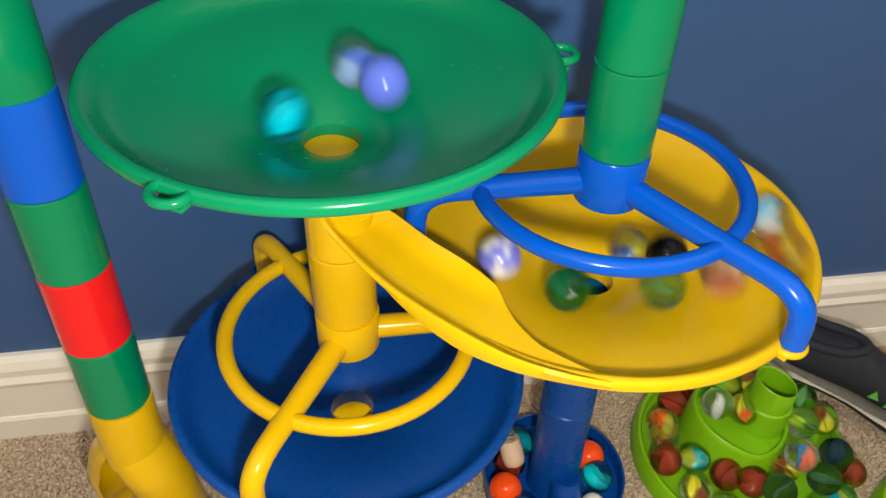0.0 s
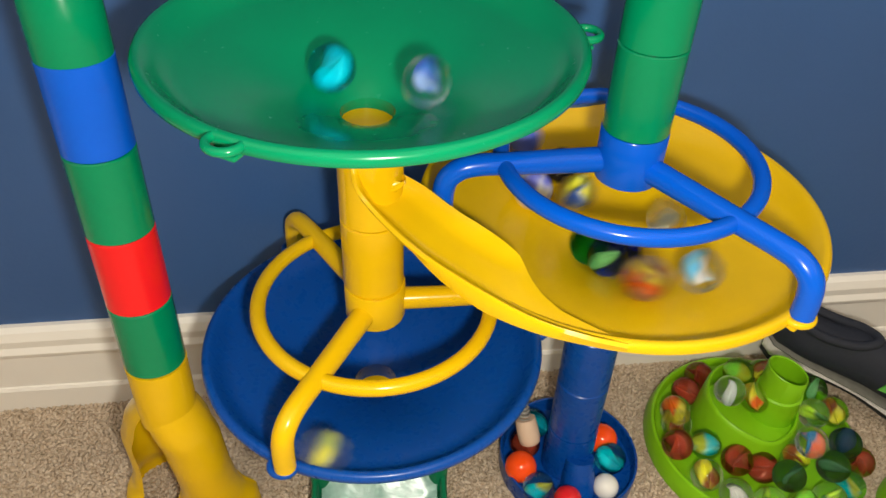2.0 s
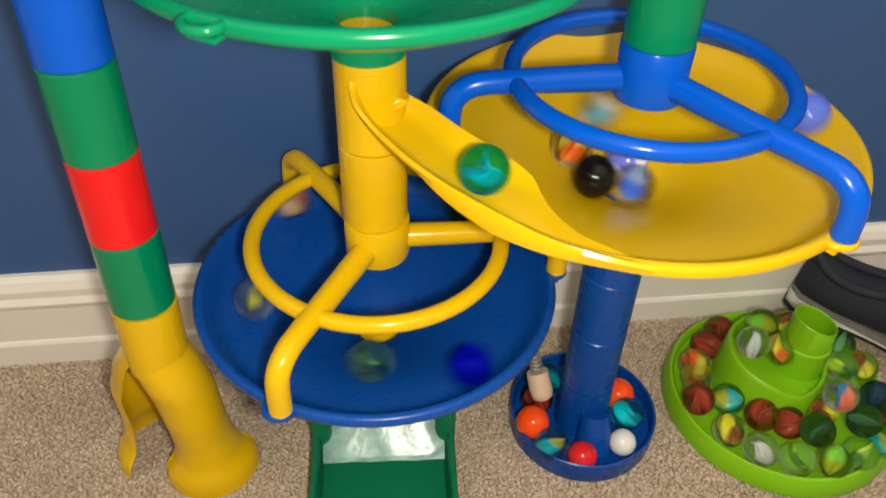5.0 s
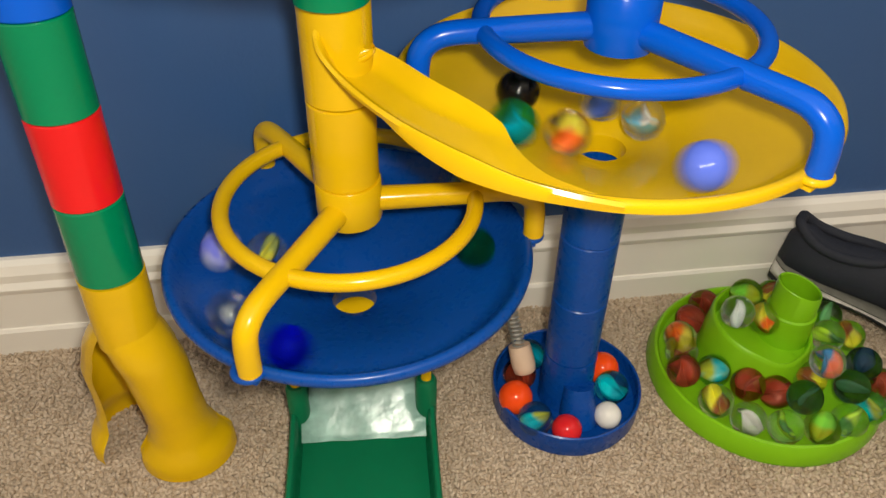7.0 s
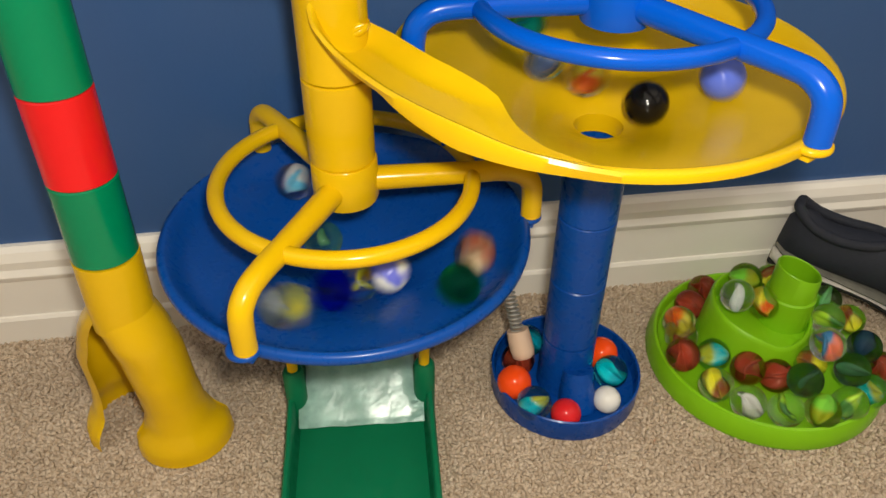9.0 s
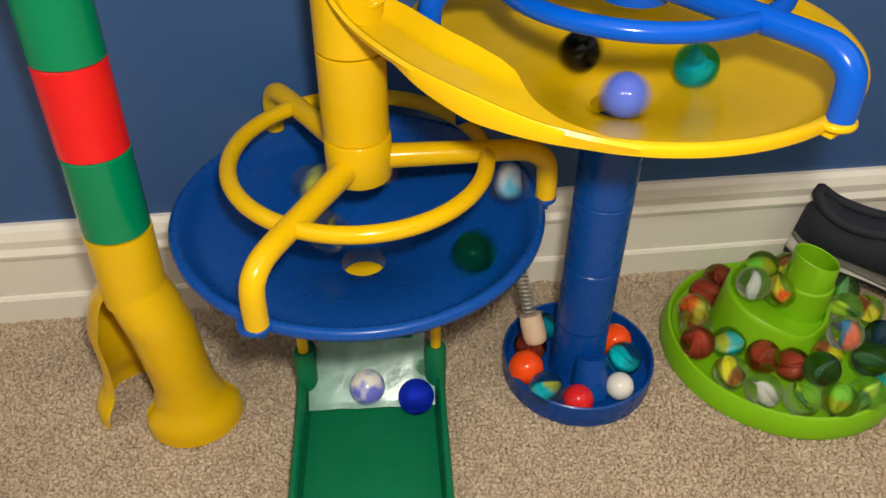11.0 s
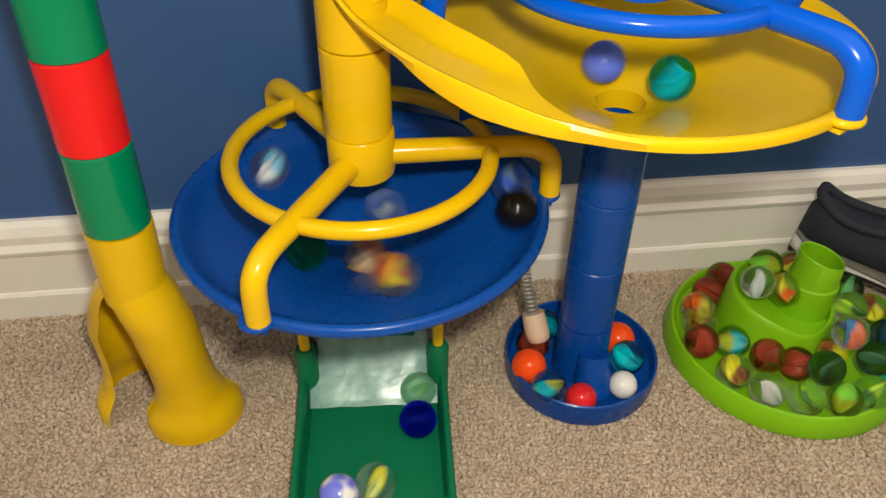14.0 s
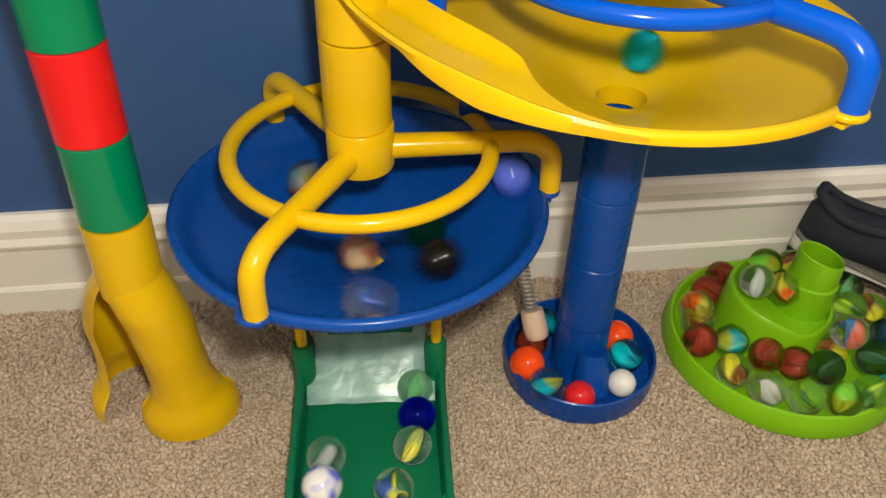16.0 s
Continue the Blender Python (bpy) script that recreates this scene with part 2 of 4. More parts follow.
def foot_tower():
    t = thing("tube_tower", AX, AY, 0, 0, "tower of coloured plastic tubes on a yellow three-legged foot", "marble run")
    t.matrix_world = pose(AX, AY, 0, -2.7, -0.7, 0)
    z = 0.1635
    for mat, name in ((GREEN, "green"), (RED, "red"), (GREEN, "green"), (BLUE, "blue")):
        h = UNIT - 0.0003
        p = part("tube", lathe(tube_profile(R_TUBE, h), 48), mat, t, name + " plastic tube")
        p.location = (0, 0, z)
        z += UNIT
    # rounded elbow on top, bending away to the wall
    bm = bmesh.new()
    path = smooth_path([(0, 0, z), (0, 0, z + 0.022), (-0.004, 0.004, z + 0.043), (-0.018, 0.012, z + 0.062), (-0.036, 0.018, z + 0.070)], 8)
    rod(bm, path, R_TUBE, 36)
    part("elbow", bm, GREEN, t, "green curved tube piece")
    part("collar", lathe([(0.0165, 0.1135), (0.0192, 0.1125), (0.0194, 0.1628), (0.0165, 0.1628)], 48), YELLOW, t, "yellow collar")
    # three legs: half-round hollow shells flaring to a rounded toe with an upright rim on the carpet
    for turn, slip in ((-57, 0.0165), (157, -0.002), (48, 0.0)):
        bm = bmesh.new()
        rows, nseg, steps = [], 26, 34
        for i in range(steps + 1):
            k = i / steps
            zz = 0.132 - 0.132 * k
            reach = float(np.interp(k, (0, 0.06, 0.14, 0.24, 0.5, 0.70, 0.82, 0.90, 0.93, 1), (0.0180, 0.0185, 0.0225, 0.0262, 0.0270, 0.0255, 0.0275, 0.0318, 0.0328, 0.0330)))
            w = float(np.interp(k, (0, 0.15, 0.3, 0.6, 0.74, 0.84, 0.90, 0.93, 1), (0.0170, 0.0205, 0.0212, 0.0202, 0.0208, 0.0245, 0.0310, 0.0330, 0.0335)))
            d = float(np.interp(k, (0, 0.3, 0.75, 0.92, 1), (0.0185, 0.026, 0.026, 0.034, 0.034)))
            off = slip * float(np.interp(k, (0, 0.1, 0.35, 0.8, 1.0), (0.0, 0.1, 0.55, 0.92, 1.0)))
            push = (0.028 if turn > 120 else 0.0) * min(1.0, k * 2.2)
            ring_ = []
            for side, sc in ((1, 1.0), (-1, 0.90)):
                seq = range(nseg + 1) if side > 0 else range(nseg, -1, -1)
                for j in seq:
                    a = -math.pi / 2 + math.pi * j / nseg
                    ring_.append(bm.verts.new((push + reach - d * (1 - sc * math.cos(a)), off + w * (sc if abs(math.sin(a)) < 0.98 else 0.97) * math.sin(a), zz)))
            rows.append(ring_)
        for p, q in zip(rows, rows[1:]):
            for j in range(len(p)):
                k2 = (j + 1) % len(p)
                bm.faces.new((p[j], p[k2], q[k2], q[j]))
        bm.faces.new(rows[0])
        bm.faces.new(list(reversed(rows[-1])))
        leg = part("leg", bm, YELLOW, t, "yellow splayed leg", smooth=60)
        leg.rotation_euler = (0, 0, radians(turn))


# ---- bowls ----
def bowl_drop(r, R, depth, hole, curve=1.7):
    """How far the inside of a bowl lies under its rim at radius r."""
    k = min(1.0, max(0.0, (r - (R - 0.004)) / (hole - (R - 0.004))))
    s = k ** 0.9
    return depth * (0.20 * min(1.0, k * 9) ** 0.7 + 0.80 * (0.55 * s + 0.45 * s ** curve * s))


def bowl_profile(R, depth, lip, hole, neck, neck_h, curve=1.7):
    """Inside of a shallow funnel from the rim to its hole, then back along the underside."""
    inner, outer = [], []
    n = 22
    for i in range(n + 1):
        k = i / n
        r = (R - 0.004) + (hole - (R - 0.004)) * k
        z = -bowl_drop(r, R, depth, hole, curve)
        inner.append((r, z))
        outer.append((r, z - 0.0025))
    rim = [(R - 0.003, 0.0005), (R - 0.0015, 0.0012), (R + 0.0008, 0.0002), (R + 0.0018, -0.002), (R + 0.0014, -0.005), (R - 0.002, -lip * 0.75), (R - 0.006, -lip), (R - 0.009, -lip - 0.0005)]
    low = [p for p in outer if p[0] < R - 0.012]
    under = [(r, min(z, -lip * 0.9)) for r, z in low]
    prof = list(reversed(inner)) + rim + under[:-1]
    last = under[-1]
    prof += [(neck, last[1] - 0.003), (neck, -depth - neck_h), (neck - 0.002, -depth - neck_h), (hole, -depth - neck_h)]
    return prof


def ear_mesh():
    """A small loop that sticks out from a rim."""
    bm = bmesh.new()
    path = [Vector((0.006 * math.cos(a) * 1.15, 0.0075 * math.sin(a), 0)) for a in (math.radians(d) for d in range(-118, 119, 12))]
    rod(bm, path, 0.0021, 10)
    box(bm, -0.006, 0.003, -0.0065, 0.0065, -0.006, -0.0035, 0.001)
    return bm


def bowl(name, x, y, z, mat, label, turns, depth, lip, R=0.111, rz=0.0, hole=0.0145, neck=0.019, neck_h=0.016):
    t = thing(name, x, y, z, rz, label, "marble run bowl")
    part("bowl", lathe(bowl_profile(R, depth, lip, hole, neck, neck_h), 128), mat, t, smooth=50)
    for a in turns:
        e = part("ear", ear_mesh(), mat, t)
        e.matrix_local = pose((R + 0.002) * math.cos(radians(a)), (R + 0.002) * math.sin(radians(a)), -0.0015, 0, 0, a)
    return t


def spider(name, x, y, z, mat, label, turns, hub_top, foot, ring=0.0735, rz=0.0, reach=(0.1135, 0.1135, 0.1135)):
    """A hub with three arms that bend down to the rim, joined by a ring. z: the arms' height."""
    t = thing(name, x, y, z, rz, label, "marble run stand")
    part("hub", lathe([(0.0165, -0.010), (0.0188, -0.011), (0.0194, -0.009), (0.0194, hub_top - 0.0008), (0.0188, hub_top), (0.0165, hub_top)], 48), mat, t)
    bm = bmesh.new()
    n = 72
    rod(bm, [Vector((ring * math.cos(2 * math.pi * i / n), ring * math.sin(2 * math.pi * i / n), 0)) for i in range(n)], 0.0050, 14, loop=True)
    part("ring", bm, mat, t)
    for a, out in zip(turns, reach):
        bm = bmesh.new()
        d = Vector((math.cos(radians(a)), math.sin(radians(a)), 0))
        pts = [d * 0.012, d * 0.045, d * 0.070, d * (out - 0.0215), d * (out - 0.0105) + Vector((0, 0, -0.002)), d * (out - 0.003) + Vector((0, 0, -0.008)), d * (out - 0.0005) + Vector((0, 0, -0.017)), d * out + Vector((0, 0, foot))]
        path = smooth_path(pts, 6)
        rod(bm, path, [0.0078 - 0.0013 * min(1, p.length / 0.09) for p in path], 18)
        part("arm", bm, mat, t)
    return t


GREEN_Z, YELLOW_Z, BLUE_Z = 0.381, 0.268, 0.162


def toys():
    # middle column: tray, blue bowl, yellow stand, slide tube, green bowl
    bowl("bowl_blue", BX - 0.001, BY, BLUE_Z, DEEPBLUE, "shallow deep-blue plastic funnel bowl with centre hole", (-104, 15, 136), 0.046, 0.010, R=0.1115, neck_h=0.012)
    spider("stand_yellow", BX + 0.001, BY - 0.0015, BLUE_Z + 0.0345, YELLOW, "yellow three-armed stand with a ring, hooked on the blue bowl", (-104, 15, 136), 0.0158, -0.0340, ring=0.0745)
    slide()
    bowl("bowl_green", BX + 0.002, BY - 0.009, GREEN_Z, GREEN, "shallow green plastic funnel bowl with centre hole", (-106, 15, 134), 0.043, 0.010, R=0.1085, neck_h=0.017)
    # right column: tray, blue column, yellow dish, blue stand, green tubes
    bowl("bowl_yellow", CX, CY, YELLOW_Z, YELLOW, "shallow yellow plastic funnel dish with centre hole", (-42, 78, 198), 0.0455, 0.009, R=0.1205, neck_h=0.012)
    spider("stand_blue", CX, CY, YELLOW_Z + 0.0305, BLUE, "bright blue three-armed stand with a ring, hooked on the yellow dish", (-42, 78, 197), 0.0205, -0.030, ring=0.0745, reach=(0.1235, 0.1235, 0.1090))
    t = thing("tubes_green", CX, CY, 0.319, ROW, "green plastic tubes stacked on the blue stand", "marble run tube")
    for i in range(3):
        p = part("tube", lathe(tube_profile(R_TUBE, UNIT - 0.0005), 48), GREEN, t)
        p.location.z = i * 0.0515
    p = bmesh.new()
    rod(p, [Vector((-0.014, 0.0, 0.094)), Vector((-0.035, 0.006, 0.0955)), Vector((-0.055, 0.012, 0.096))], 0.006, 14)
    part("branch", p, GREEN, t)
    t = thing("column_blue", CX + 0.002, CY, 0.0, ROW, "deep blue plastic tube column in a round tray base", "marble run base")
    for z0, z1 in ((0.052, 0.1056), (0.106, 0.1586), (0.159, 0.2120)):
        p = part("tube", lathe(tube_profile(R_TUBE, z1 - z0), 48), DEEPBLUE, t)
        p.location.z = z0
    part("tray", lathe([(0.0, 0.004), (0.022, 0.004), (0.046, 0.005), (0.0515, 0.007), (0.0528, 0.011), (0.0532, 0.0195), (0.0542, 0.0203), (0.0552, 0.0195), (0.0550, 0.002), (0.0542, 0.0), (0.0, 0.0)], 72, closed=False), DEEPBLUE, t).location = (0.0, -0.001, 0)
    part("socket", lathe([(0.0165, 0.004), (0.0205, 0.004), (0.0197, 0.012), (0.0192, 0.0515), (0.0165, 0.0515)], 48), DEEPBLUE, t)
    bm = bmesh.new()
    rod(bm, smooth_path([(0.004, -0.0185, 0.034), (0.004, -0.0215, 0.026), (0.004, -0.026, 0.013), (0.004, -0.030, 0.0045)], 5), [0.011, 0.011, 0.0112, 0.0114, 0.0116, 0.0118, 0.012, 0.0124, 0.0127, 0.013, 0.0132, 0.0134, 0.0136, 0.0138, 0.014, 0.014], 20)
    part("chute_mouth", bm, DEEPBLUE, t)
    bm = bmesh.new()
    rod(bm, [Vector((-0.012, 0.004, 0.203)), Vector((-0.052, 0.018, 0.203)), Vector((-0.09, 0.032, 0.202))], 0.0075, 14)
    part("link_bar", bm, DEEPBLUE, t)
    chute()


LIP = ((-0.0476, 0.4000, 0.308), (-0.0437, 0.3942, 0.299), (-0.0331, 0.3888, 0.290), (-0.0126, 0.3735, 0.2845), (0.0080, 0.3614, 0.2805),
       (0.0359, 0.3477, 0.277), (0.0591, 0.3404, 0.273), (0.0827, 0.3375, 0.270), (0.1035, 0.3372, 0.268))


def slide():
    t = thing("slide_tube", BX, BY, 0.264, 0, "yellow plastic tube with a curved slide that feeds the yellow dish", "marble run slide")
    part("tube", lathe(tube_profile(R_TUBE, 0.056), 48), YELLOW, t)
    part("lower_tube", lathe(tube_profile(R_TUBE, UNIT - 0.0006), 48), YELLOW, t).location.z = -0.0519
    p = part("chute_floor", lathe([(0.0, 0.0), (0.0152, 0.0), (0.0152, 0.002), (0.0, 0.002)], 40, closed=False), YELLOW, t)
    p.matrix_local = pose(0.002, -0.009, 0.0655, 0, 4, 0)
    o = Vector((BX, BY, 0.264))
    front = [Vector(p) for p in LIP]
    line = smooth_path([p - o for p in front], 7)
    bm = bmesh.new()
    rows = []
    n = len(line)
    for i, p in enumerate(line):
        d = line[min(i + 1, n - 1)] - line[max(i - 1, 0)]
        d.z = 0
        d.normalize()
        s = Vector((-d.y, d.x, 0))  # from the front edge to the inner edge
        k = i / (n - 1)
        wide = float(np.interp(k, (0, 0.1, 0.25, 0.5, 0.59, 0.68, 0.80, 1.0), (0.019, 0.029, 0.036, 0.041, 0.040, 0.029, 0.017, 0.004)))
        hi = float(np.interp(k, (0, 0.25, 0.7, 1.0), (0.011, 0.010, 0.008, 0.003)))
        low = float(np.interp(k, (0, 0.15, 0.45, 0.55, 0.64, 1.0), (0.000, 0.008, 0.008, 0.006, 0.0, 0.0)))
        skirt = 0.0042 + max(0.0, p.z + o.z - 0.2675) * float(np.interp(k, (0.40, 0.60, 1.0), (0.0, 0.85, 0.85)))
        prof = []
        for j in range(15):
            e = j / 14
            drop = -hi * (1 - max(0.0, 1 - e / 0.30) ** 2)
            lift = low * max(0.0, (e - 0.72) / 0.28) ** 2
            prof.append((wide * e, drop + lift))
        under = [(x + 0.0004, z - 0.0022) for x, z in reversed(prof[2:])] + [(0.001, -skirt - 0.0008), (-0.0020, -skirt), (-0.0034, -0.001), (-0.002, 0.0008)]
        rows.append([bm.verts.new(p + s * x + Vector((0, 0, z))) for x, z in prof + under])
    for p, q in zip(rows, rows[1:]):
        for j in range(len(p)):
            k = (j + 1) % len(p)
            bm.faces.new((p[j], p[k], q[k], q[j]))
    bm.faces.new(rows[0])
    bm.faces.new(list(reversed(rows[-1])))
    part("slide", bm, YELLOW, t, smooth=50)


def chute():
    """The green catch tray under the blue bowl, with a cloudy flap and yellow pegs."""
    t = thing("catch_tray", BX, BY, 0.0, ROW, "green plastic catch tray with sloped floor under the blue bowl", "tray")
    W = 0.048
    F, Bk = -0.128, 0.03
    bm = box(bmesh.new(), -W + 0.002, W - 0.002, F + 0.002, Bk, 0.001, 0.006, 0.0008)
    part("tray_floor", bm, DARKGREEN, t)
    for s in (-1, 1):
        bm = bmesh.new()
        prof = [(0.0, 0.0), (0.0, 0.022), (0.0012, 0.0235), (0.0035, 0.0235), (0.0050, 0.022), (0.0050, 0.010), (0.0075, 0.006), (0.0075, 0.0)]
        a = [bm.verts.new((s * (W + 0.003 - x), F, z * 0.86)) for x, z in prof]
        b = [bm.verts.new((s * (W + 0.003 - x), -0.055, z)) for x, z in prof]
        c = [bm.verts.new((s * (W + 0.003 - x), Bk, z * 1.6)) for x, z in prof]
        for p, q in ((a, b), (b, c)):
            for j in range(len(p)):
                k = (j + 1) % len(p)
                bm.faces.new((p[j], p[k], q[k], q[j]))
        bm.faces.new(a)
        bm.faces.new(c)
        part("side_wall", bm, DARKGREEN, t)
        bm = lathe([(0.0, 0.0), (0.0075, 0.0), (0.0075, 0.050), (0.0060, 0.053), (0.0035, 0.053), (0.0, 0.053)], 20, closed=False)
        p = part("post", bm, DARKGREEN, t)
        p.location = (s * (W - 0.003), -0.016, 0)
        bm = lathe([(0.0, 0.053), (0.0037, 0.053), (0.0037, 0.105), (0.0, 0.105)], 16, closed=False)
        p = part("peg", bm, YELLOW, t, "yellow peg")
        p.location = (s * (W - 0.003), -0.016, 0)
    bm = bmesh.new()
    box(bm, -W + 0.014, W - 0.014, F - 0.002, F + 0.003, 0.0, 0.019, 0.001)
    part("front_wall", bm, DARKGREEN, t)
    for s in (-1, 1):
        bm = box(bmesh.new(), -0.012, 0.012, -0.0025, 0.0025, 0.0, 0.019, 0.001)
        p = part("corner_wall", bm, DARKGREEN, t)
        p.matrix_local = pose(s * (W - 0.0065), F + 0.0075, 0, 0, 0, s * 45)
    bm = bmesh.new()
    rows = []
    for i in range(13):
        k = i / 12
        y = -0.034 + 0.048 * k
        z = 0.0115 + 0.037 * k
        inset = 0.004 if k < 0.28 else 0.0095
        rows.append([bm.verts.new((x * (W - inset), y, z + 0.0006 * math.sin(9 * x + 5 * k))) for x in np.linspace(-1, 1, 9)])
    for p, q in zip(rows, rows[1:]):
        for j in range(8):
            bm.faces.new((p[j], p[j + 1], q[j + 1], q[j]))
    bmesh.ops.solidify(bm, geom=bm.faces[:], thickness=0.0006)
    part("flap", bm, FILM, t, "clear plastic flap, sheen put into its cloudy opacity")
    bm = box(bmesh.new(), -0.03, 0.03, 0.004, 0.028, 0.004, 0.062, 0.002)
    part("block", bm, DARKGREEN, t)
    bm = box(bmesh.new(), -0.022, 0.022, -0.020, 0.022, -0.0015, 0.0015, 0.001)
    part("ramp", bm, YELLOW, t, "yellow ramp under the hole").matrix_local = pose(0, 0.004, 0.097, 22, 0, 0)


def marble_dish():
    """The lime tray with a hollow hub, whose wall rises to a cup, on the carpet beside the column."""
    t = thing("marble_dish", 0.256, 0.505, 0.0, 0, "round lime-green plastic tray with raised hollow hub, full of marbles", "marble tray")
    part("tray", lathe([(0.0, 0.007), (0.040, 0.007), (0.075, 0.008), (0.0805, 0.010), (0.0815, 0.0165), (0.0828, 0.0178), (0.0848, 0.017), (0.0866, 0.013), (0.0890, 0.003), (0.0882, 0.0), (0.0, 0.0)], 96, closed=False), LIME, t)
    hub = bmesh.new()
    n, rows = 80, []
    for i in range(n):
        a = 2 * math.pi * i / n
        top = 0.0475 + 0.005 * math.cos(a - radians(150)) - 0.006 * math.exp(-(((math.degrees(a) - 292) / 26) ** 2))
        ring_ = [(0.0435, 0.0075), (0.0425, 0.014), (0.0388, top - 0.004), (0.0378, top - 0.0008), (0.0366, top), (0.0354, top - 0.0010), (0.0350, top - 0.006), (0.0345, 0.034), (0.0, 0.034)]
        rows.append([hub.verts.new((r * math.cos(a), r * math.sin(a), z)) for r, z in ring_])
    for i in range(n):
        p, q = rows[i], rows[(i + 1) % n]
        for j in range(len(p) - 1):
            hub.faces.new((p[j], q[j], q[j + 1], p[j + 1]))
    bmesh.ops.remove_doubles(hub, verts=hub.verts, dist=1e-6)
    part("hub", hub, LIME, t).location = (-0.008, 0.010, 0)
    cup = lathe([(0.0, 0.030), (0.0192, 0.030), (0.0184, 0.060), (0.0170, 0.0612), (0.0167, 0.082), (0.0161, 0.0828), (0.0152, 0.082), (0.0152, 0.040), (0.0, 0.040)], 48, closed=False)
    for v in cup.verts:
        if v.co.z > 0.07:
            v.co.z -= 0.30 * (v.co.x * 0.9 + v.co.y * 0.3)
    part("cup", cup, LIME, t).location = (0.0105, 0.013, 0)
    # the edge of another lime piece just beside it
    u = thing("lime_dish", 0.408, 0.452, 0.0, 0, "second lime-green plastic dish edge on the carpet", "marble tray")
    part("tray", lathe([(0.0, 0.007), (0.045, 0.007), (0.0505, 0.010), (0.0525, 0.0175), (0.0550, 0.0188), (0.0575, 0.014), (0.0600, 0.0), (0.0, 0.0)], 64, closed=False), LIME, u)


def spring_toy():
    t = thing("spring_rod", 0.0645, 0.4565, -0.010, 0, "thin coiled steel spring rod with a cream plastic tip", "spring")
    a, b = Vector((-0.022, 0.030, 0.120)), Vector((0.002, -0.001, 0.054))
    d = (b - a).normalized()
    s = d.cross(Vector((0, 0, 1))).normalized()
    u = s.cross(d)
    pts = []
    for i in range(24 * 10 + 1):
        k = i / 240
        an = 2 * math.pi * i / 10
        pts.append(a + (b - a) * k + 0.0042 * (math.cos(an) * s + math.sin(an) * u))
    bm = bmesh.new()
    rod(bm, pts, 0.0010, 6)
    part("spring", bm, STEEL, t, "coiled steel spring")
    bm = bmesh.new()
    rod(bm, [b - d * 0.006, b, b + d * 0.010, b + d * 0.0145, b + d * 0.0160], [0.0080, 0.0086, 0.0088, 0.0080, 0.0062], 24)
    part("tip", bm, CREAM, t, "cream plastic cap")


def shoe():
    t = thing("shoe", 0.275, 0.5985, 0.0, -21, "empty dark running shoe with white sole and green prints", "shoe")
    t.matrix_world = pose(0.273, 0.6035, 0.0255, 0, 6.4, -21)
    L, low = 0.215, 0.78

    def loft(z_lo, z_hi, widths, name, mat, label, inset=0.0, cap=True):
        bm = bmesh.new()
        rows = []
        n = 26
        for i in range(n + 1):
            k = i / n
            w = np.interp(k, (0, 0.04, 0.14, 0.4, 0.62, 0.8, 0.93, 1.0), widths) - inset
            lo, hi = z_lo(k), z_hi(k)
            ring_ = []
            for j in range(16):
                a = 2 * math.pi * j / 16
                cy, cz = math.cos(a), math.sin(a)
                e = lambda q: math.copysign(abs(q) ** 0.6, q)
                taper = 1.0 - 0.30 * max(0, e(cz))
                ring_.append(bm.verts.new((k * L, w * e(cy) * taper, low * ((lo + hi) / 2 + (hi - lo) / 2 * e(cz)))))
            rows.append(ring_)
        for p, q in zip(rows, rows[1:]):
            for j in range(16):
                m = (j + 1) % 16
                bm.faces.new((p[j], p[m], q[m], q[j]))
        bm.faces.new(rows[0])
        bm.faces.new(list(reversed(rows[-1])))
        return part(name, bm, mat, t, label, smooth=60)

    wid = (0.008, 0.018, 0.022, 0.021, 0.027, 0.029, 0.021, 0.006)
    arch = lambda k: 0.006 + 0.010 * math.sin(math.pi * min(1, k / 0.62)) ** 2 * (k < 0.62)
    loft(lambda k: arch(k) - 0.006, lambda k: arch(k) + 0.002, wid, "outsole", RUBBER, "black rubber tread", 0.001)
    loft(lambda k: arch(k), lambda k: 0.020 + 0.004 * math.cos(k * 6), wid, "midsole", SHOEWHITE, "white foam sole")
    loft(lambda k: 0.019 + 0.004 * math.cos(k * 6), lambda k: 0.026 + 0.004 * math.cos(k * 6), wid, "foxing", SHOEGREY, "grey stripe", 0.0005)
    top = lambda k: np.interp(k, (0, 0.05, 0.12, 0.2, 0.30, 0.38, 0.5, 0.7, 0.9, 1.0), (0.062, 0.078, 0.067, 0.067, 0.074, 0.077, 0.062, 0.049, 0.038, 0.026))
    loft(lambda k: 0.022, top, wid, "upper", SHOE, "dark mesh upper", 0.0025)
    bm = bmesh.new()
    rim = [(0.004, 0.007, 0.079), (0.004, -0.007, 0.079), (0.020, -0.0135, 0.068), (0.042, -0.0155, 0.066), (0.066, -0.012, 0.072), (0.078, 0.0, 0.077), (0.066, 0.012, 0.072), (0.042, 0.015, 0.066), (0.020, 0.0135, 0.068), (0.004, 0.007, 0.079)]
    rod(bm, smooth_path([(x, y, low * z) for x, y, z in rim], 6), 0.0042, 12)
    part("collar", bm, SHOE, t, "padded collar")
    for i in range(3):
        bm = bmesh.new()
        bmesh.ops.create_cone(bm, segments=3, radius1=0.0055, radius2=0.0045, depth=0.0012, cap_ends=True)
        m = part("print", bm, SHOEGREEN, t, "green triangle print")
        m.matrix_local = pose(0.098 + 0.0135 * i, -0.0232 - 0.0010 * i, low * (0.043 - 0.0030 * i), 68, 0, 4)


# ---- marbles ----
BALL = 0.0125
KINDS = {}


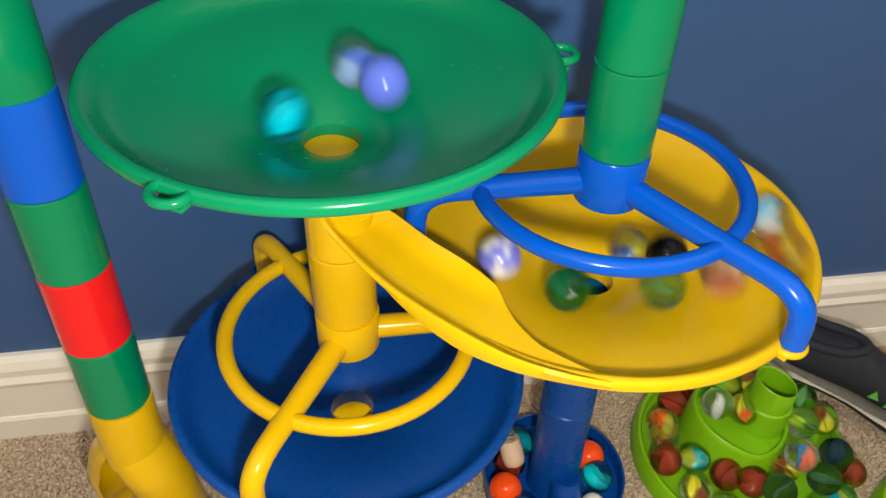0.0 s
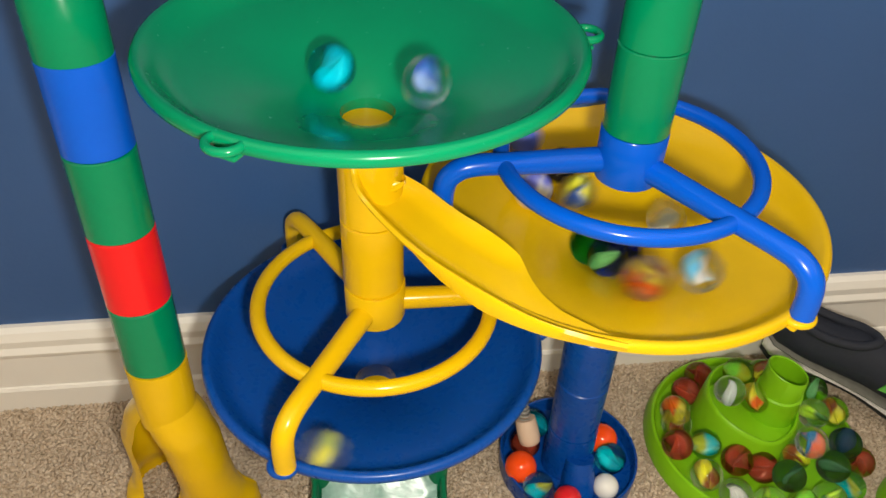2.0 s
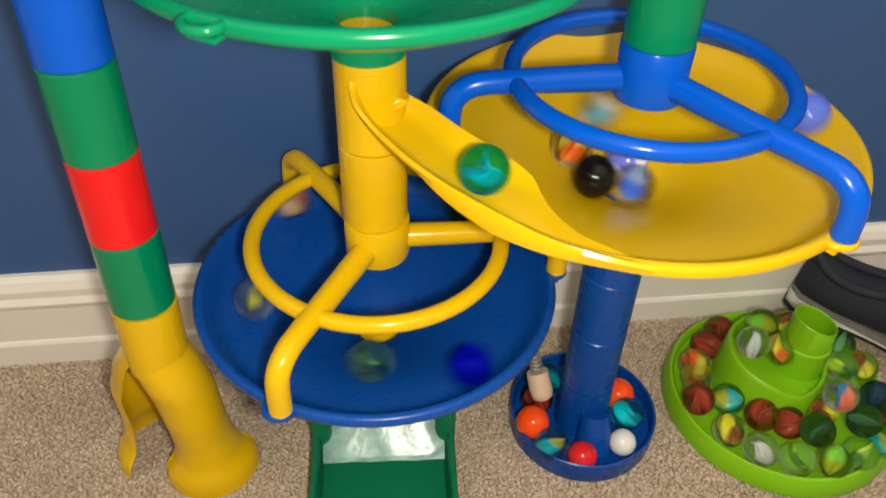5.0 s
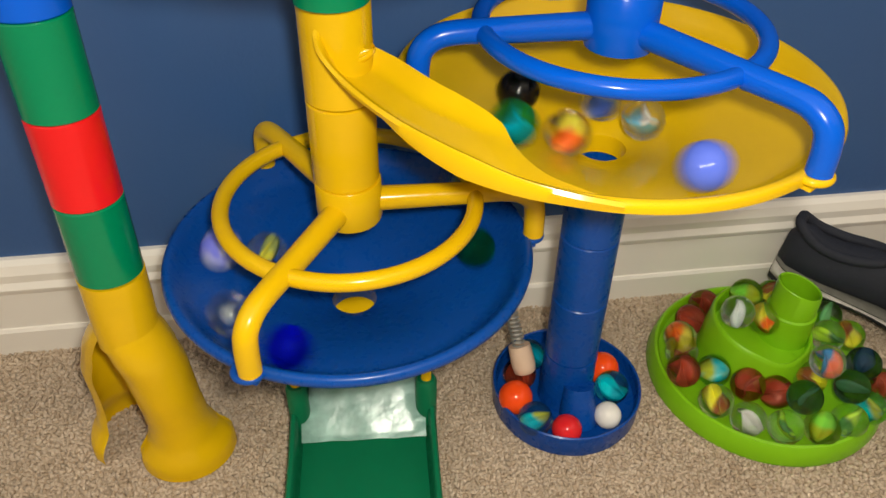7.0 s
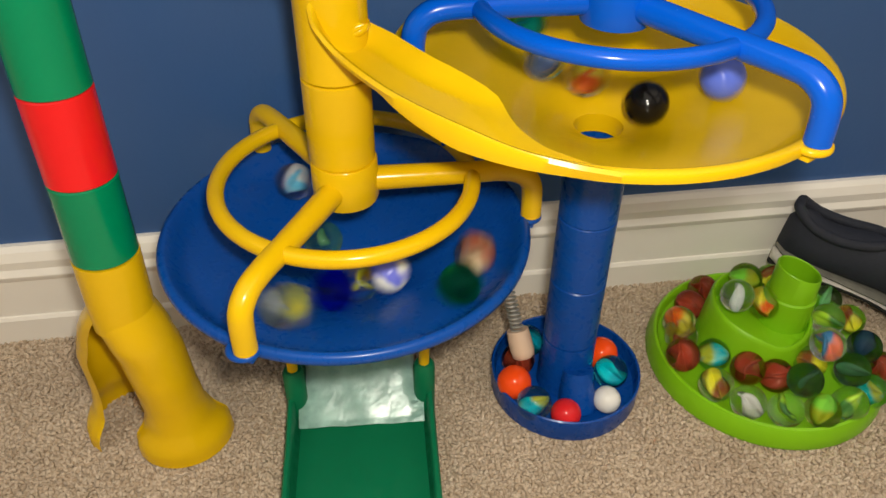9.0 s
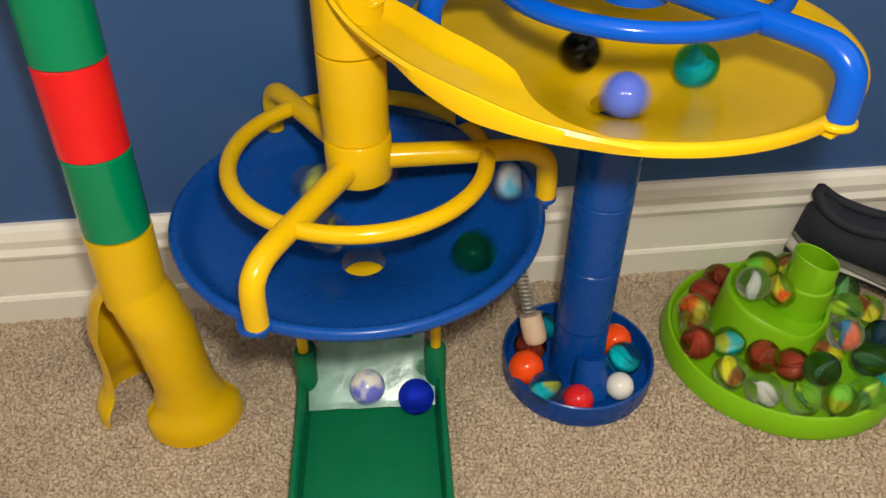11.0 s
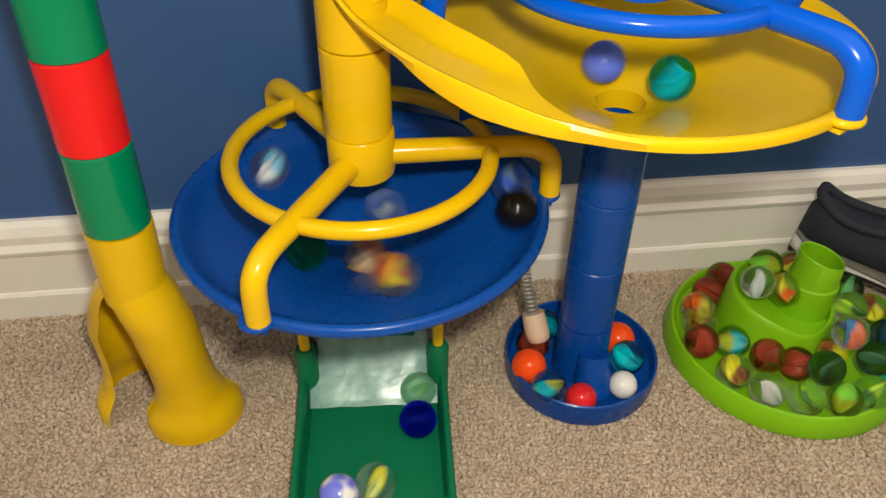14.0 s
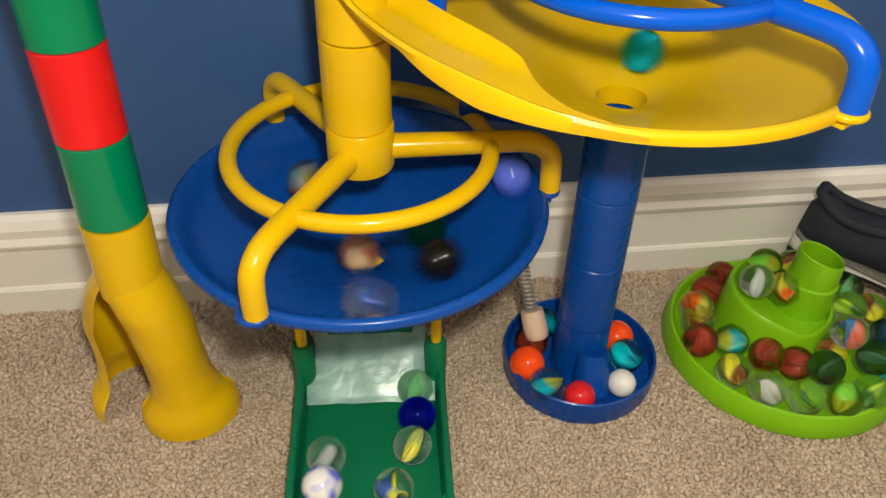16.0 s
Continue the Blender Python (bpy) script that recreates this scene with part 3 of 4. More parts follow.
def sphere_mesh(name, r, mat, seg=28, rings=18):
    bm = bmesh.new()
    bmesh.ops.create_uvsphere(bm, u_segments=seg, v_segments=rings, radius=r)
    me = bpy.data.meshes.new(name)
    bm.to_mesh(me)
    bm.free()
    me.materials.append(mat)
    me.shade_smooth()
    return me


def vane_mesh(name, mat, lobes, wide, twist):
    """A twisted cat's-eye vane, thick in the middle and tapering to both poles."""
    bm = bmesh.new()
    rows = []
    n, m = 14, lobes * 8
    for i in range(n + 1):
        k = i / n * 2 - 1
        env = math.sqrt(max(0.0, 1 - k * k)) ** 1.2
        ring_ = []
        for j in range(m):
            a = 2 * math.pi * j / m
            rr = BALL * wide * 0.62 * env * (0.10 + 0.90 * abs(math.cos(a * lobes / 2)) ** 6) + 0.0002
            b = a + twist * k
            ring_.append(bm.verts.new((rr * math.cos(b), rr * math.sin(b), k * BALL * 0.74)))
        rows.append(ring_)
    for p, q in zip(rows, rows[1:]):
        for j in range(m):
            k = (j + 1) % m
            bm.faces.new((p[j], p[k], q[k], q[j]))
    bm.faces.new(list(reversed(rows[0])))
    bm.faces.new(rows[-1])
    me = bpy.data.meshes.new(name)
    bm.to_mesh(me)
    bm.free()
    me.materials.append(mat)
    me.shade_smooth()
    return me


def kind(key, label, shell, vane=None, other=None, lobes=3, wide=0.62, twist=0.7, solid=False, size=BALL):
    if solid:
        mat = plastic(key + "_glass", shell, 0.14)
        KINDS[key] = (label, sphere_mesh("marble_" + key, size, mat), None)
    else:
        body = sphere_mesh("marble_" + key, BALL, glass(key + "_glass", shell))
        v = vane_mesh("vane_" + key, core(key + "_core", vane, other), lobes, wide, twist) if vane else None
        KINDS[key] = (label, body, v)


kind("orange", "glossy solid bright orange ball", (1.0, 0.085, 0.010), solid=True)
kind("scarlet", "glossy solid bright red ball", (0.70, 0.02, 0.025), solid=True)
kind("berry", "small glossy solid red ball", (0.70, 0.02, 0.025), solid=True, size=0.0108)
kind("pearl", "small glossy solid white ball", (0.80, 0.78, 0.74), solid=True, size=0.0100)
kind("black", "opaque glossy black marble", (0.006, 0.005, 0.005), solid=True)
kind("periwinkle", "opaque periwinkle blue glass marble", (0.11, 0.17, 0.72), solid=True)
kind("cobalt", "transparent cobalt blue glass marble", (0.04, 0.08, 1.0))
# cyan core is added to stand in for the bright highlight in plain teal glass
kind("lagoon", "transparent blue-green glass marble, its cyan highlight put in as a core", (0.10, 0.76, 0.86), (0.0, 0.50, 0.58), wide=0.9, lobes=3)
kind("swirl", "opaque white marble with a periwinkle swirl", (0.80, 0.78, 0.74), solid=True)
KINDS["swirl"][1].materials[0] = core("swirl_glass", (0.47, 0.46, 0.44), (0.10, 0.11, 0.42))
kind("aqua", "clear glass marble with aqua core", (0.20, 0.80, 0.85), (0.0, 0.55, 0.60), (0.0, 0.32, 0.40), wide=0.86, lobes=3)
kind("teal", "clear glass marble with teal and yellow swirl", (0.70, 0.92, 0.85), (0.0, 0.38, 0.50), (0.45, 0.38, 0.03), wide=0.8, lobes=2)
kind("emerald", "transparent emerald green glass marble", (0.03, 0.50, 0.22))
kind("mint", "pale green clear glass marble", (0.55, 0.82, 0.58), (0.22, 0.42, 0.22), wide=0.45, lobes=2)
kind("bottle", "dark bottle-green clear glass marble", (0.30, 0.45, 0.34), (0.12, 0.26, 0.15), wide=0.50, lobes=2)
kind("lime", "clear glass marble with lime green vane", (0.90, 0.98, 0.80), (0.40, 0.80, 0.04), (0.05, 0.16, 0.04), wide=0.80, lobes=2)
kind("olive", "clear glass marble with olive and yellow vane", (0.70, 0.75, 0.35), (0.36, 0.38, 0.03), (0.20, 0.60, 0.10), wide=0.7, lobes=2)
kind("amber", "clear glass marble with orange and yellow swirl", (0.95, 0.90, 0.75), (0.75, 0.10, 0.01), (0.75, 0.55, 0.05), wide=0.85)
kind("rust", "brown-red translucent glass marble", (0.80, 0.42, 0.32), (0.36, 0.11, 0.07), (0.28, 0.09, 0.06), wide=0.98, lobes=4)
kind("umber", "clear glass marble with brown and cream ribbons", (0.93, 0.88, 0.84), (0.30, 0.09, 0.05), (0.42, 0.32, 0.20), wide=1.15, lobes=3)
kind("brown", "clear glass marble with brown and yellow vane", (0.92, 0.95, 0.75), (0.20, 0.05, 0.01), (0.65, 0.55, 0.03), wide=0.8, lobes=4)
kind("milk", "cloudy milky white glass marble", (0.88, 0.90, 0.88), (0.60, 0.62, 0.58), wide=0.75, lobes=3)
kind("patriot", "clear glass marble with red, white and blue ribbons", (0.95, 0.95, 0.97), (0.75, 0.14, 0.07), (0.03, 0.16, 0.32), wide=0.9)
kind("navy", "smoky navy clear glass marble", (0.24, 0.34, 0.40), (0.05, 0.10, 0.15), wide=0.6, lobes=2)
kind("clearblue", "clear glass marble with blue ribbon", (0.93, 0.96, 0.98), (0.03, 0.10, 0.50), (0.20, 0.30, 0.52), wide=0.75, lobes=2)
kind("yellowblue", "clear glass marble with yellow and blue vane", (0.96, 0.97, 0.92), (0.70, 0.62, 0.03), (0.03, 0.10, 0.45), wide=0.85)
kind("sky", "clear glass marble with pale blue ribbons", (0.95, 0.97, 0.99), (0.12, 0.42, 0.80), (0.75, 0.82, 0.88), wide=0.8)
kind("yolk", "clear glass marble with small yellow core", (0.93, 0.96, 0.93), (0.55, 0.50, 0.04), (0.35, 0.40, 0.10), wide=0.5)
kind("clear", "clear glass marble with faint pale vane", (0.96, 0.97, 0.97), (0.45, 0.50, 0.48), wide=0.5)


def marble(key, x, y, z, group, turn=None):
    label, body, vane = KINDS[key]
    ob = new("marble", body)
    i = len(bpy.data.objects)
    spin = turn or ((i * 47) % 180, (i * 71) % 180, (i * 113) % 360)
    ob.matrix_world = pose(x, y, z, *spin)
    tagged(ob, label, "marble", group)
    if vane:
        v = new("vane", vane)
        v.parent = ob
    return ob


# marbles at rest: kind, place
DISH_MARBLES = [
    ("rust", 0.2139, 0.5568, 0.0210),
    ("rust", 0.2014, 0.5366, 0.0210),
    ("amber", 0.1887, 0.5064, 0.0290),
    ("brown", 0.1910, 0.4988, 0.0210),
    ("rust", 0.1892, 0.4736, 0.0260),
    ("teal", 0.2136, 0.4822, 0.0210),
    ("brown", 0.2115, 0.4519, 0.0210),
    ("rust", 0.2352, 0.4670, 0.0260),
    ("rust", 0.2568, 0.4675, 0.0210),
    ("milk", 0.2324, 0.4384, 0.0210),
    ("lime", 0.2572, 0.4341, 0.0220),
    ("bottle", 0.2707, 0.4533, 0.0340),
    ("brown", 0.2835, 0.4841, 0.0220),
    ("patriot", 0.2874, 0.4777, 0.0480),
    ("olive", 0.2830, 0.4380, 0.0210),
    ("lime", 0.3041, 0.4481, 0.0210),
    ("bottle", 0.3066, 0.4689, 0.0340),
    ("teal", 0.3212, 0.4622, 0.0210),
    ("navy", 0.3200, 0.4921, 0.0360),
    ("rust", 0.3343, 0.4878, 0.0210),
    ("lime", 0.3013, 0.5206, 0.0340),
    ("brown", 0.3242, 0.5364, 0.0220),
    ("mint", 0.3122, 0.5592, 0.0210),
    ("clear", 0.2260, 0.5096, 0.0585),
    ("olive", 0.2367, 0.5351, 0.0550),
    ("amber", 0.2480, 0.5120, 0.0525),
    ("brown", 0.2573, 0.5398, 0.0525),
]
TRAY_MARBLES = [
    ("orange", 0.0661, 0.4327, 0.0205),
    ("berry", 0.1044, 0.4129, 0.0160),
    ("pearl", 0.1334, 0.4306, 0.0155),
    ("teal", 0.0815, 0.4166, 0.0185),
    ("aqua", 0.1363, 0.4552, 0.0185),
    ("orange", 0.1296, 0.4735, 0.0185),
    ("aqua", 0.0731, 0.4781, 0.0185),
    ("rust", 0.0674, 0.4578, 0.0185),
]


# ---- the marbles that run: turns round the bowls as (seconds, radius, degrees), and places on the way between ----
RUNS = []


def run(key, *legs):
    RUNS.append((key, legs))


run("clearblue",
    ("green", [(0, 0.0340, 81), (0.1, 0.0545, 116), (0.2, 0.0395, 134), (0.5, 0.0400, 414), (0.8, 0.0350, 481), (1, 0.0370, 740), (1.2, 0.0510, 814), (1.5, 0.0205, 1110), (1.7, 0.0535, 1184), (2, 0.0325, 1430), (2.2, 0.0405, 1548), (2.5, 0.0310, 1878), (2.8, 0.0390, 2227)]),
    ("hole", "green", 3.05),
    ("slide", 3.2, 3.62),
    ("dish", [(4.1, 0.0565, -2), (4.5, 0.0945, 178), (5, 0.0155, 634), (7.5, 0.0260, 2666), (8.5, 0.0145, 3510), (9, 0.0430, 3744), (9.5, 0.0335, 4119), (10, 0.0165, 4333)]),
    ("column", 11, 11.5),
    ("blue", [(12.1, 0.0800, -2), (12.5, 0.0625, 4), (13, 0.0280, 445), (13.5, 0.0980, 566), (14, 0.0940, 741), (14.5, 0.0980, 904), (15, 0.0960, 1052), (15.5, 0.0835, 1264), (16, 0.0960, 1367)]))
run("periwinkle",
    ("green", [(0, 0.0305, 42), (0.1, 0.0530, 84), (0.2, 0.0350, 103), (0.5, 0.0145, 296)]),
    ("hole", "green", 0.85),
    ("slide", 1.1, 1.4),
    ("dish", [(1.5, 0.1055, -66), (2, 0.0900, 136), (2.5, 0.0930, 324), (3, 0.0935, 471), (3.5, 0.0645, 620), (4, 0.0990, 780), (4.5, 0.0795, 942), (5, 0.1020, 1099), (7.5, 0.0880, 1900), (7.7, 0.0655, 1952), (7.8, 0.0405, 1966), (7.9, 0.0160, 2196), (8, 0.0575, 2127), (8.5, 0.0720, 2282), (9, 0.0635, 2522), (9.5, 0.0305, 2729), (10, 0.0280, 3237), (12.5, 0.0370, 4805), (13, 0.0335, 5155), (13.5, 0.0310, 5528), (14, 0.0185, 5890), (14.5, 0.0220, 6386)]),
    ("column", 14.85, 15.1),
    ("blue", [(15.2, 0.0980, 40), (15.5, 0.0980, 176), (16, 0.0955, 384)]))
run("lagoon",
    ("green", [(0, 0.0225, -147), (0.1, 0.0275, 64), (0.2, 0.0495, 44), (0.5, 0.0405, 150), (0.8, 0.0565, 408), (1, 0.0350, 494), (1.2, 0.0300, 784), (1.5, 0.0350, 852), (1.7, 0.0250, 1144), (2, 0.0220, 1238), (2.2, 0.0410, 1496), (2.5, 0.0165, 1593), (2.8, 0.0460, 1898), (3, 0.0145, 2068), (3.2, 0.0530, 2240), (3.5, 0.0265, 2588), (4, 0.0210, 3161), (4.3, 0.0235, 3311)]),
    ("hole", "green", 4.42),
    ("slide", 4.64, 5.2),
    ("dish", [(5.5, 0.0748, -50), (7.3, 0.0660, 708), (7.5, 0.1035, 744), (8, 0.0750, 892), (8.5, 0.0805, 1098), (9, 0.0730, 1212), (9.5, 0.0640, 1448), (10, 0.0325, 1622), (12.5, 0.0530, 2962), (13, 0.0435, 3271), (13.5, 0.0375, 3617), (14, 0.0260, 3944), (14.5, 0.0200, 4329), (15, 0.0255, 4673), (15.5, 0.0265, 5078), (16, 0.0235, 5467)]))
run("black",
    ("dish", [(0, 0.0415, -2), (0.5, 0.0910, 329), (1, 0.0125, 610), (1.5, 0.0645, 996), (2, 0.0605, 1207), (2.5, 0.0645, 1302), (3, 0.0980, 1500), (3.5, 0.0580, 1662), (4, 0.0640, 1935), (4.5, 0.0610, 2165), (5, 0.0320, 2387), (7.5, 0.0585, 3680), (8, 0.0475, 3967), (8.5, 0.0255, 4322), (9, 0.0250, 4667), (9.5, 0.0205, 5030), (10, 0.0370, 5442), (12.5, 0.0215, 7459)]),
    ("column", 12.75, 13.1),
    ("blue", [(13.2, 0.0975, 33), (13.5, 0.0980, 183), (14, 0.0940, 364), (14.5, 0.0925, 522), (15, 0.0975, 670), (15.5, 0.0715, 825), (16, 0.0710, 1042)]))
run("emerald",
    ("dish", [(0, 0.0405, -111), (0.5, 0.0185, 262), (1, 0.0630, 380), (1.5, 0.0270, 669), (2, 0.0155, 934), (2.5, 0.0285, 1264), (3, 0.0240, 1592), (3.5, 0.0120, 2048)]),
    ("column", 3.75, 4.05),
    ("blue", [(4.15, 0.0980, 74), (4.5, 0.0955, 213), (5, 0.0920, 422), (7.5, 0.0745, 1260), (8, 0.0830, 1448), (8.5, 0.0780, 1612), (9, 0.0870, 1771), (9.5, 0.0670, 1968), (10, 0.0975, 2131), (12.5, 0.0565, 3036), (13, 0.0685, 3249), (13.5, 0.0405, 3830), (14, 0.0415, 4190), (14.5, 0.0520, 4290), (15, 0.0345, 4539), (15.5, 0.0460, 4759), (16, 0.0420, 5031)]))
run("swirl",
    ("dish", [(0, 0.0635, -152), (0.5, 0.0820, 38), (1, 0.0665, 176), (1.5, 0.0735, 378), (2, 0.0560, 520), (2.5, 0.0445, 678), (3, 0.0470, 928), (3.5, 0.0745, 1138), (4, 0.0470, 1248), (4.5, 0.0490, 1562)]),
    ("column", 5.25, 5.6),
    ("blue", [(5.8, 0.0975, 43), (7.3, 0.0765, 680), (7.5, 0.0860, 713), (8, 0.0535, 888), (8.5, 0.0405, 1114), (9, 0.0340, 1411), (9.5, 0.0390, 1730), (10, 0.0330, 2044)]),
    ("hole", "blue", 10.5),
    ("tray", [(11.2, -0.0400, 0.3818), (12.3, -0.0258, 0.3474), (12.5, -0.0228, 0.3056), (13, -0.0275, 0.3764), (13.5, -0.0320, 0.3853), (14, -0.0405, 0.3078), (14.5, -0.0478, 0.3006), (15, -0.0155, 0.3318), (15.5, -0.0172, 0.3259), (16, -0.0495, 0.3101)]))
run("cobalt",
    ("above", 0),
    ("above", 1.7),
    ("dish", [(1.85, 0.0240, 98), (2, 0.0120, 302), (2.5, 0.0120, 596)]),
    ("column", 2.7, 3),
    ("blue", [(3.1, 0.0980, 54), (3.5, 0.0980, 144), (4, 0.0965, 331), (4.5, 0.0980, 516), (5, 0.0930, 678), (7.5, 0.0925, 1512), (8, 0.0615, 1690), (8.5, 0.0685, 1865), (9, 0.0425, 2072), (9.5, 0.0225, 2450), (10, 0.0290, 2643)]),
    ("hole", "blue", 10.3),
    ("tray", [(10.9, -0.0091, 0.3966), (12.3, -0.0007, 0.3821), (12.5, -0.0042, 0.3620), (13, -0.0033, 0.3722), (14, -0.0035, 0.3730), (14.5, -0.0037, 0.3611), (15, -0.0025, 0.3743), (16, -0.0027, 0.3740)]))
run("mint",
    ("dish", [(0, 0.0500, -44), (0.5, 0.0430, 201), (1, 0.0205, 552), (1.5, 0.0250, 942), (2, 0.0215, 1343)]),
    ("column", 2.3, 2.6),
    ("blue", [(2.7, 0.0520, 18), (3, 0.0960, 274), (3.5, 0.0780, 438), (4, 0.0560, 623), (4.5, 0.0965, 857), (5, 0.0630, 1000), (7.5, 0.0475, 2146), (8, 0.0325, 2422), (8.5, 0.0510, 2754), (9, 0.0250, 3026)]),
    ("hole", "blue", 9.4),
    ("tray", [(10, -0.0141, 0.4216), (12.3, -0.0062, 0.4065), (12.5, -0.0109, 0.3883), (13, -0.0081, 0.3975), (14, -0.0083, 0.3982), (14.5, -0.0107, 0.3870), (15, -0.0083, 0.3979), (16, -0.0085, 0.3976)]))
run("yolk",
    ("wait", 0),
    ("column", 1.2, 1.6),
    ("blue", [(1.8, 0.0980, -184), (2, 0.0960, -94), (2.5, 0.0525, 42), (3, 0.0960, 290), (3.5, 0.0840, 436), (4, 0.0965, 604), (4.5, 0.0805, 789), (5, 0.0765, 923), (7.5, 0.0495, 1801), (8, 0.0480, 2084), (8.5, 0.0290, 2376), (9, 0.0705, 2778), (9.5, 0.0690, 2864), (10, 0.0685, 3180), (12.5, 0.0325, 4562), (13, 0.0130, 4902)]),
    ("hole", "blue", 13.4),
    ("tray", [(13.8, -0.0347, 0.3945), (14, -0.0202, 0.3195), (14.5, -0.0037, 0.3325), (15, 0.0010, 0.3501), (15.5, 0.0023, 0.3414), (16, -0.0010, 0.3496)]))
run("umber",
    ("dish", [(0, 0.0730, -21), (0.5, 0.0500, 342), (1, 0.0430, 786), (1.5, 0.0420, 1136), (2, 0.0560, 1368), (2.5, 0.0355, 1740), (3, 0.0200, 2174)]),
    ("column", 3.4, 3.8),
    ("blue", [(4, 0.0925, 104), (4.5, 0.0900, 316), (5, 0.0970, 501), (7.5, 0.0705, 1350), (8, 0.0960, 1434), (8.5, 0.0725, 1716), (9, 0.0825, 1792), (9.5, 0.0625, 2298), (10, 0.0650, 2513), (12.5, 0.0455, 3645), (13, 0.0405, 3938), (13.5, 0.0275, 4436), (14, 0.0120, 4972), (14.5, 0.0315, 5300), (15, 0.0120, 5660), (15.5, 0.0270, 6047), (16, 0.0245, 6398)]))
run("amber",
    ("dish", [(0, 0.1025, -6), (0.5, 0.0765, 336), (1, 0.0670, 669), (1.5, 0.0485, 904), (2, 0.0585, 1005), (2.5, 0.0425, 1396), (3, 0.0460, 1574), (3.5, 0.0495, 1923), (4, 0.0365, 2441), (4.5, 0.0410, 2690), (5, 0.0360, 3054), (7.5, 0.0330, 4479), (8, 0.0270, 4838), (8.5, 0.0425, 5202), (9, 0.0250, 5512), (9.5, 0.0310, 5908), (10, 0.0150, 6226)]),
    ("column", 10.9, 11.3),
    ("blue", [(11.6, 0.0882, 31), (12.5, 0.0315, 440), (13, 0.0535, 618), (13.5, 0.0140, 1042), (14, 0.0620, 1380), (14.5, 0.0525, 1596), (15, 0.0535, 1832), (15.5, 0.0475, 1951)]))
run("sky",
    ("dish", [(0, 0.1005, 12), (0.5, 0.0450, 192), (1, 0.0725, 340), (1.5, 0.0815, 478), (2, 0.0650, 676), (2.5, 0.0915, 828), (3, 0.0720, 1052), (3.5, 0.0805, 1196), (4, 0.0440, 1464), (4.5, 0.0185, 1763), (5, 0.0480, 2276), (7.5, 0.0160, 3953), (8, 0.0250, 4321)]),
    ("column", 8.3, 8.7),
    ("blue", [(9, 0.0705, 134), (9.5, 0.0980, 189), (10, 0.0935, 380), (12.5, 0.0980, 1274), (13, 0.0980, 1299), (13.5, 0.0930, 1444), (14, 0.0765, 1596), (14.5, 0.0325, 1864), (15, 0.0700, 1946), (15.5, 0.0735, 2140), (16, 0.0525, 2306)]))
run("yellowblue",
    ("dish", [(0, 0.0240, 28), (0.5, 0.0240, 428), (1, 0.0475, 838), (1.5, 0.0295, 1194), (2, 0.0395, 1568), (2.5, 0.0330, 1897), (3, 0.0345, 2257), (3.5, 0.0305, 2626), (4, 0.0275, 3003), (4.5, 0.0230, 3360)]),
    ("column", 4.9, 5.3),
    ("blue", [(5.6, 0.0975, 45), (7.5, 0.0860, 546), (8, 0.0600, 898), (8.5, 0.0470, 1150), (9, 0.0250, 1378), (9.5, 0.0180, 1566), (10, 0.0190, 1910), (12.5, 0.0265, 3846)]),
    ("hole", "blue", 14.0),
    ("tray", [(14.25, -0.0360, 0.4050), (14.5, -0.0216, 0.3094), (15, 0.0072, 0.3273), (15.5, 0.0044, 0.3195), (16, -0.0060, 0.3158)]))
run("clear",
    ("dish", [(0, 0.0465, -111), (0.5, 0.0410, 4), (1, 0.0120, 512), (1.5, 0.0225, 942), (2, 0.0360, 1464), (2.5, 0.0175, 1772), (3, 0.0515, 2100), (3.5, 0.0515, 2558), (4, 0.1005, 2906), (4.5, 0.0165, 3230)]),
    ("column", 4.8, 5.2),
    ("blue", [(5.5, 0.0975, 46), (7.3, 0.0855, 704), (7.5, 0.0885, 726), (8, 0.0770, 913), (8.5, 0.0915, 1058), (9, 0.0745, 1335), (9.5, 0.0905, 1396), (10, 0.0120, 1712), (12.5, 0.0625, 3244), (13, 0.0460, 3529), (13.5, 0.0360, 3922), (14, 0.0280, 4394), (14.5, 0.0275, 4634), (15, 0.0255, 4756)]),
    ("hole", "blue", 15.4),
    ("tray", [(15.65, -0.0490, 0.3921), (15.85, -0.0585, 0.3506), (16, -0.0533, 0.3317)]))


def resting_marbles():
    for k, x, y, z in DISH_MARBLES:
        marble(k, x, y, z, "marbles in the lime dish")
    for k, x, y, z in TRAY_MARBLES:
        marble(k, x, y, z, "marbles in the blue tray")


BOWLS = {"green": (BX + 0.002, BY - 0.009, GREEN_Z, 0.1085, 0.043), "dish": (CX, CY, YELLOW_Z, 0.1205, 0.0455), "blue": (BX - 0.001, BY, BLUE_Z, 0.1115, 0.046)}


def in_bowl(name, r, deg):
    x, y, z, R, depth = BOWLS[name]
    r = min(r, R - 0.0135)
    here, ahead = bowl_drop(r, R, depth, 0.0145), bowl_drop(r + 0.001, R, depth, 0.0145)
    up = BALL * math.sqrt(1 + ((here - ahead) / 0.001) ** 2)
    return Vector((x + r * math.cos(radians(deg)), y + r * math.sin(radians(deg)), z - here + min(up, 1.5 * BALL)))


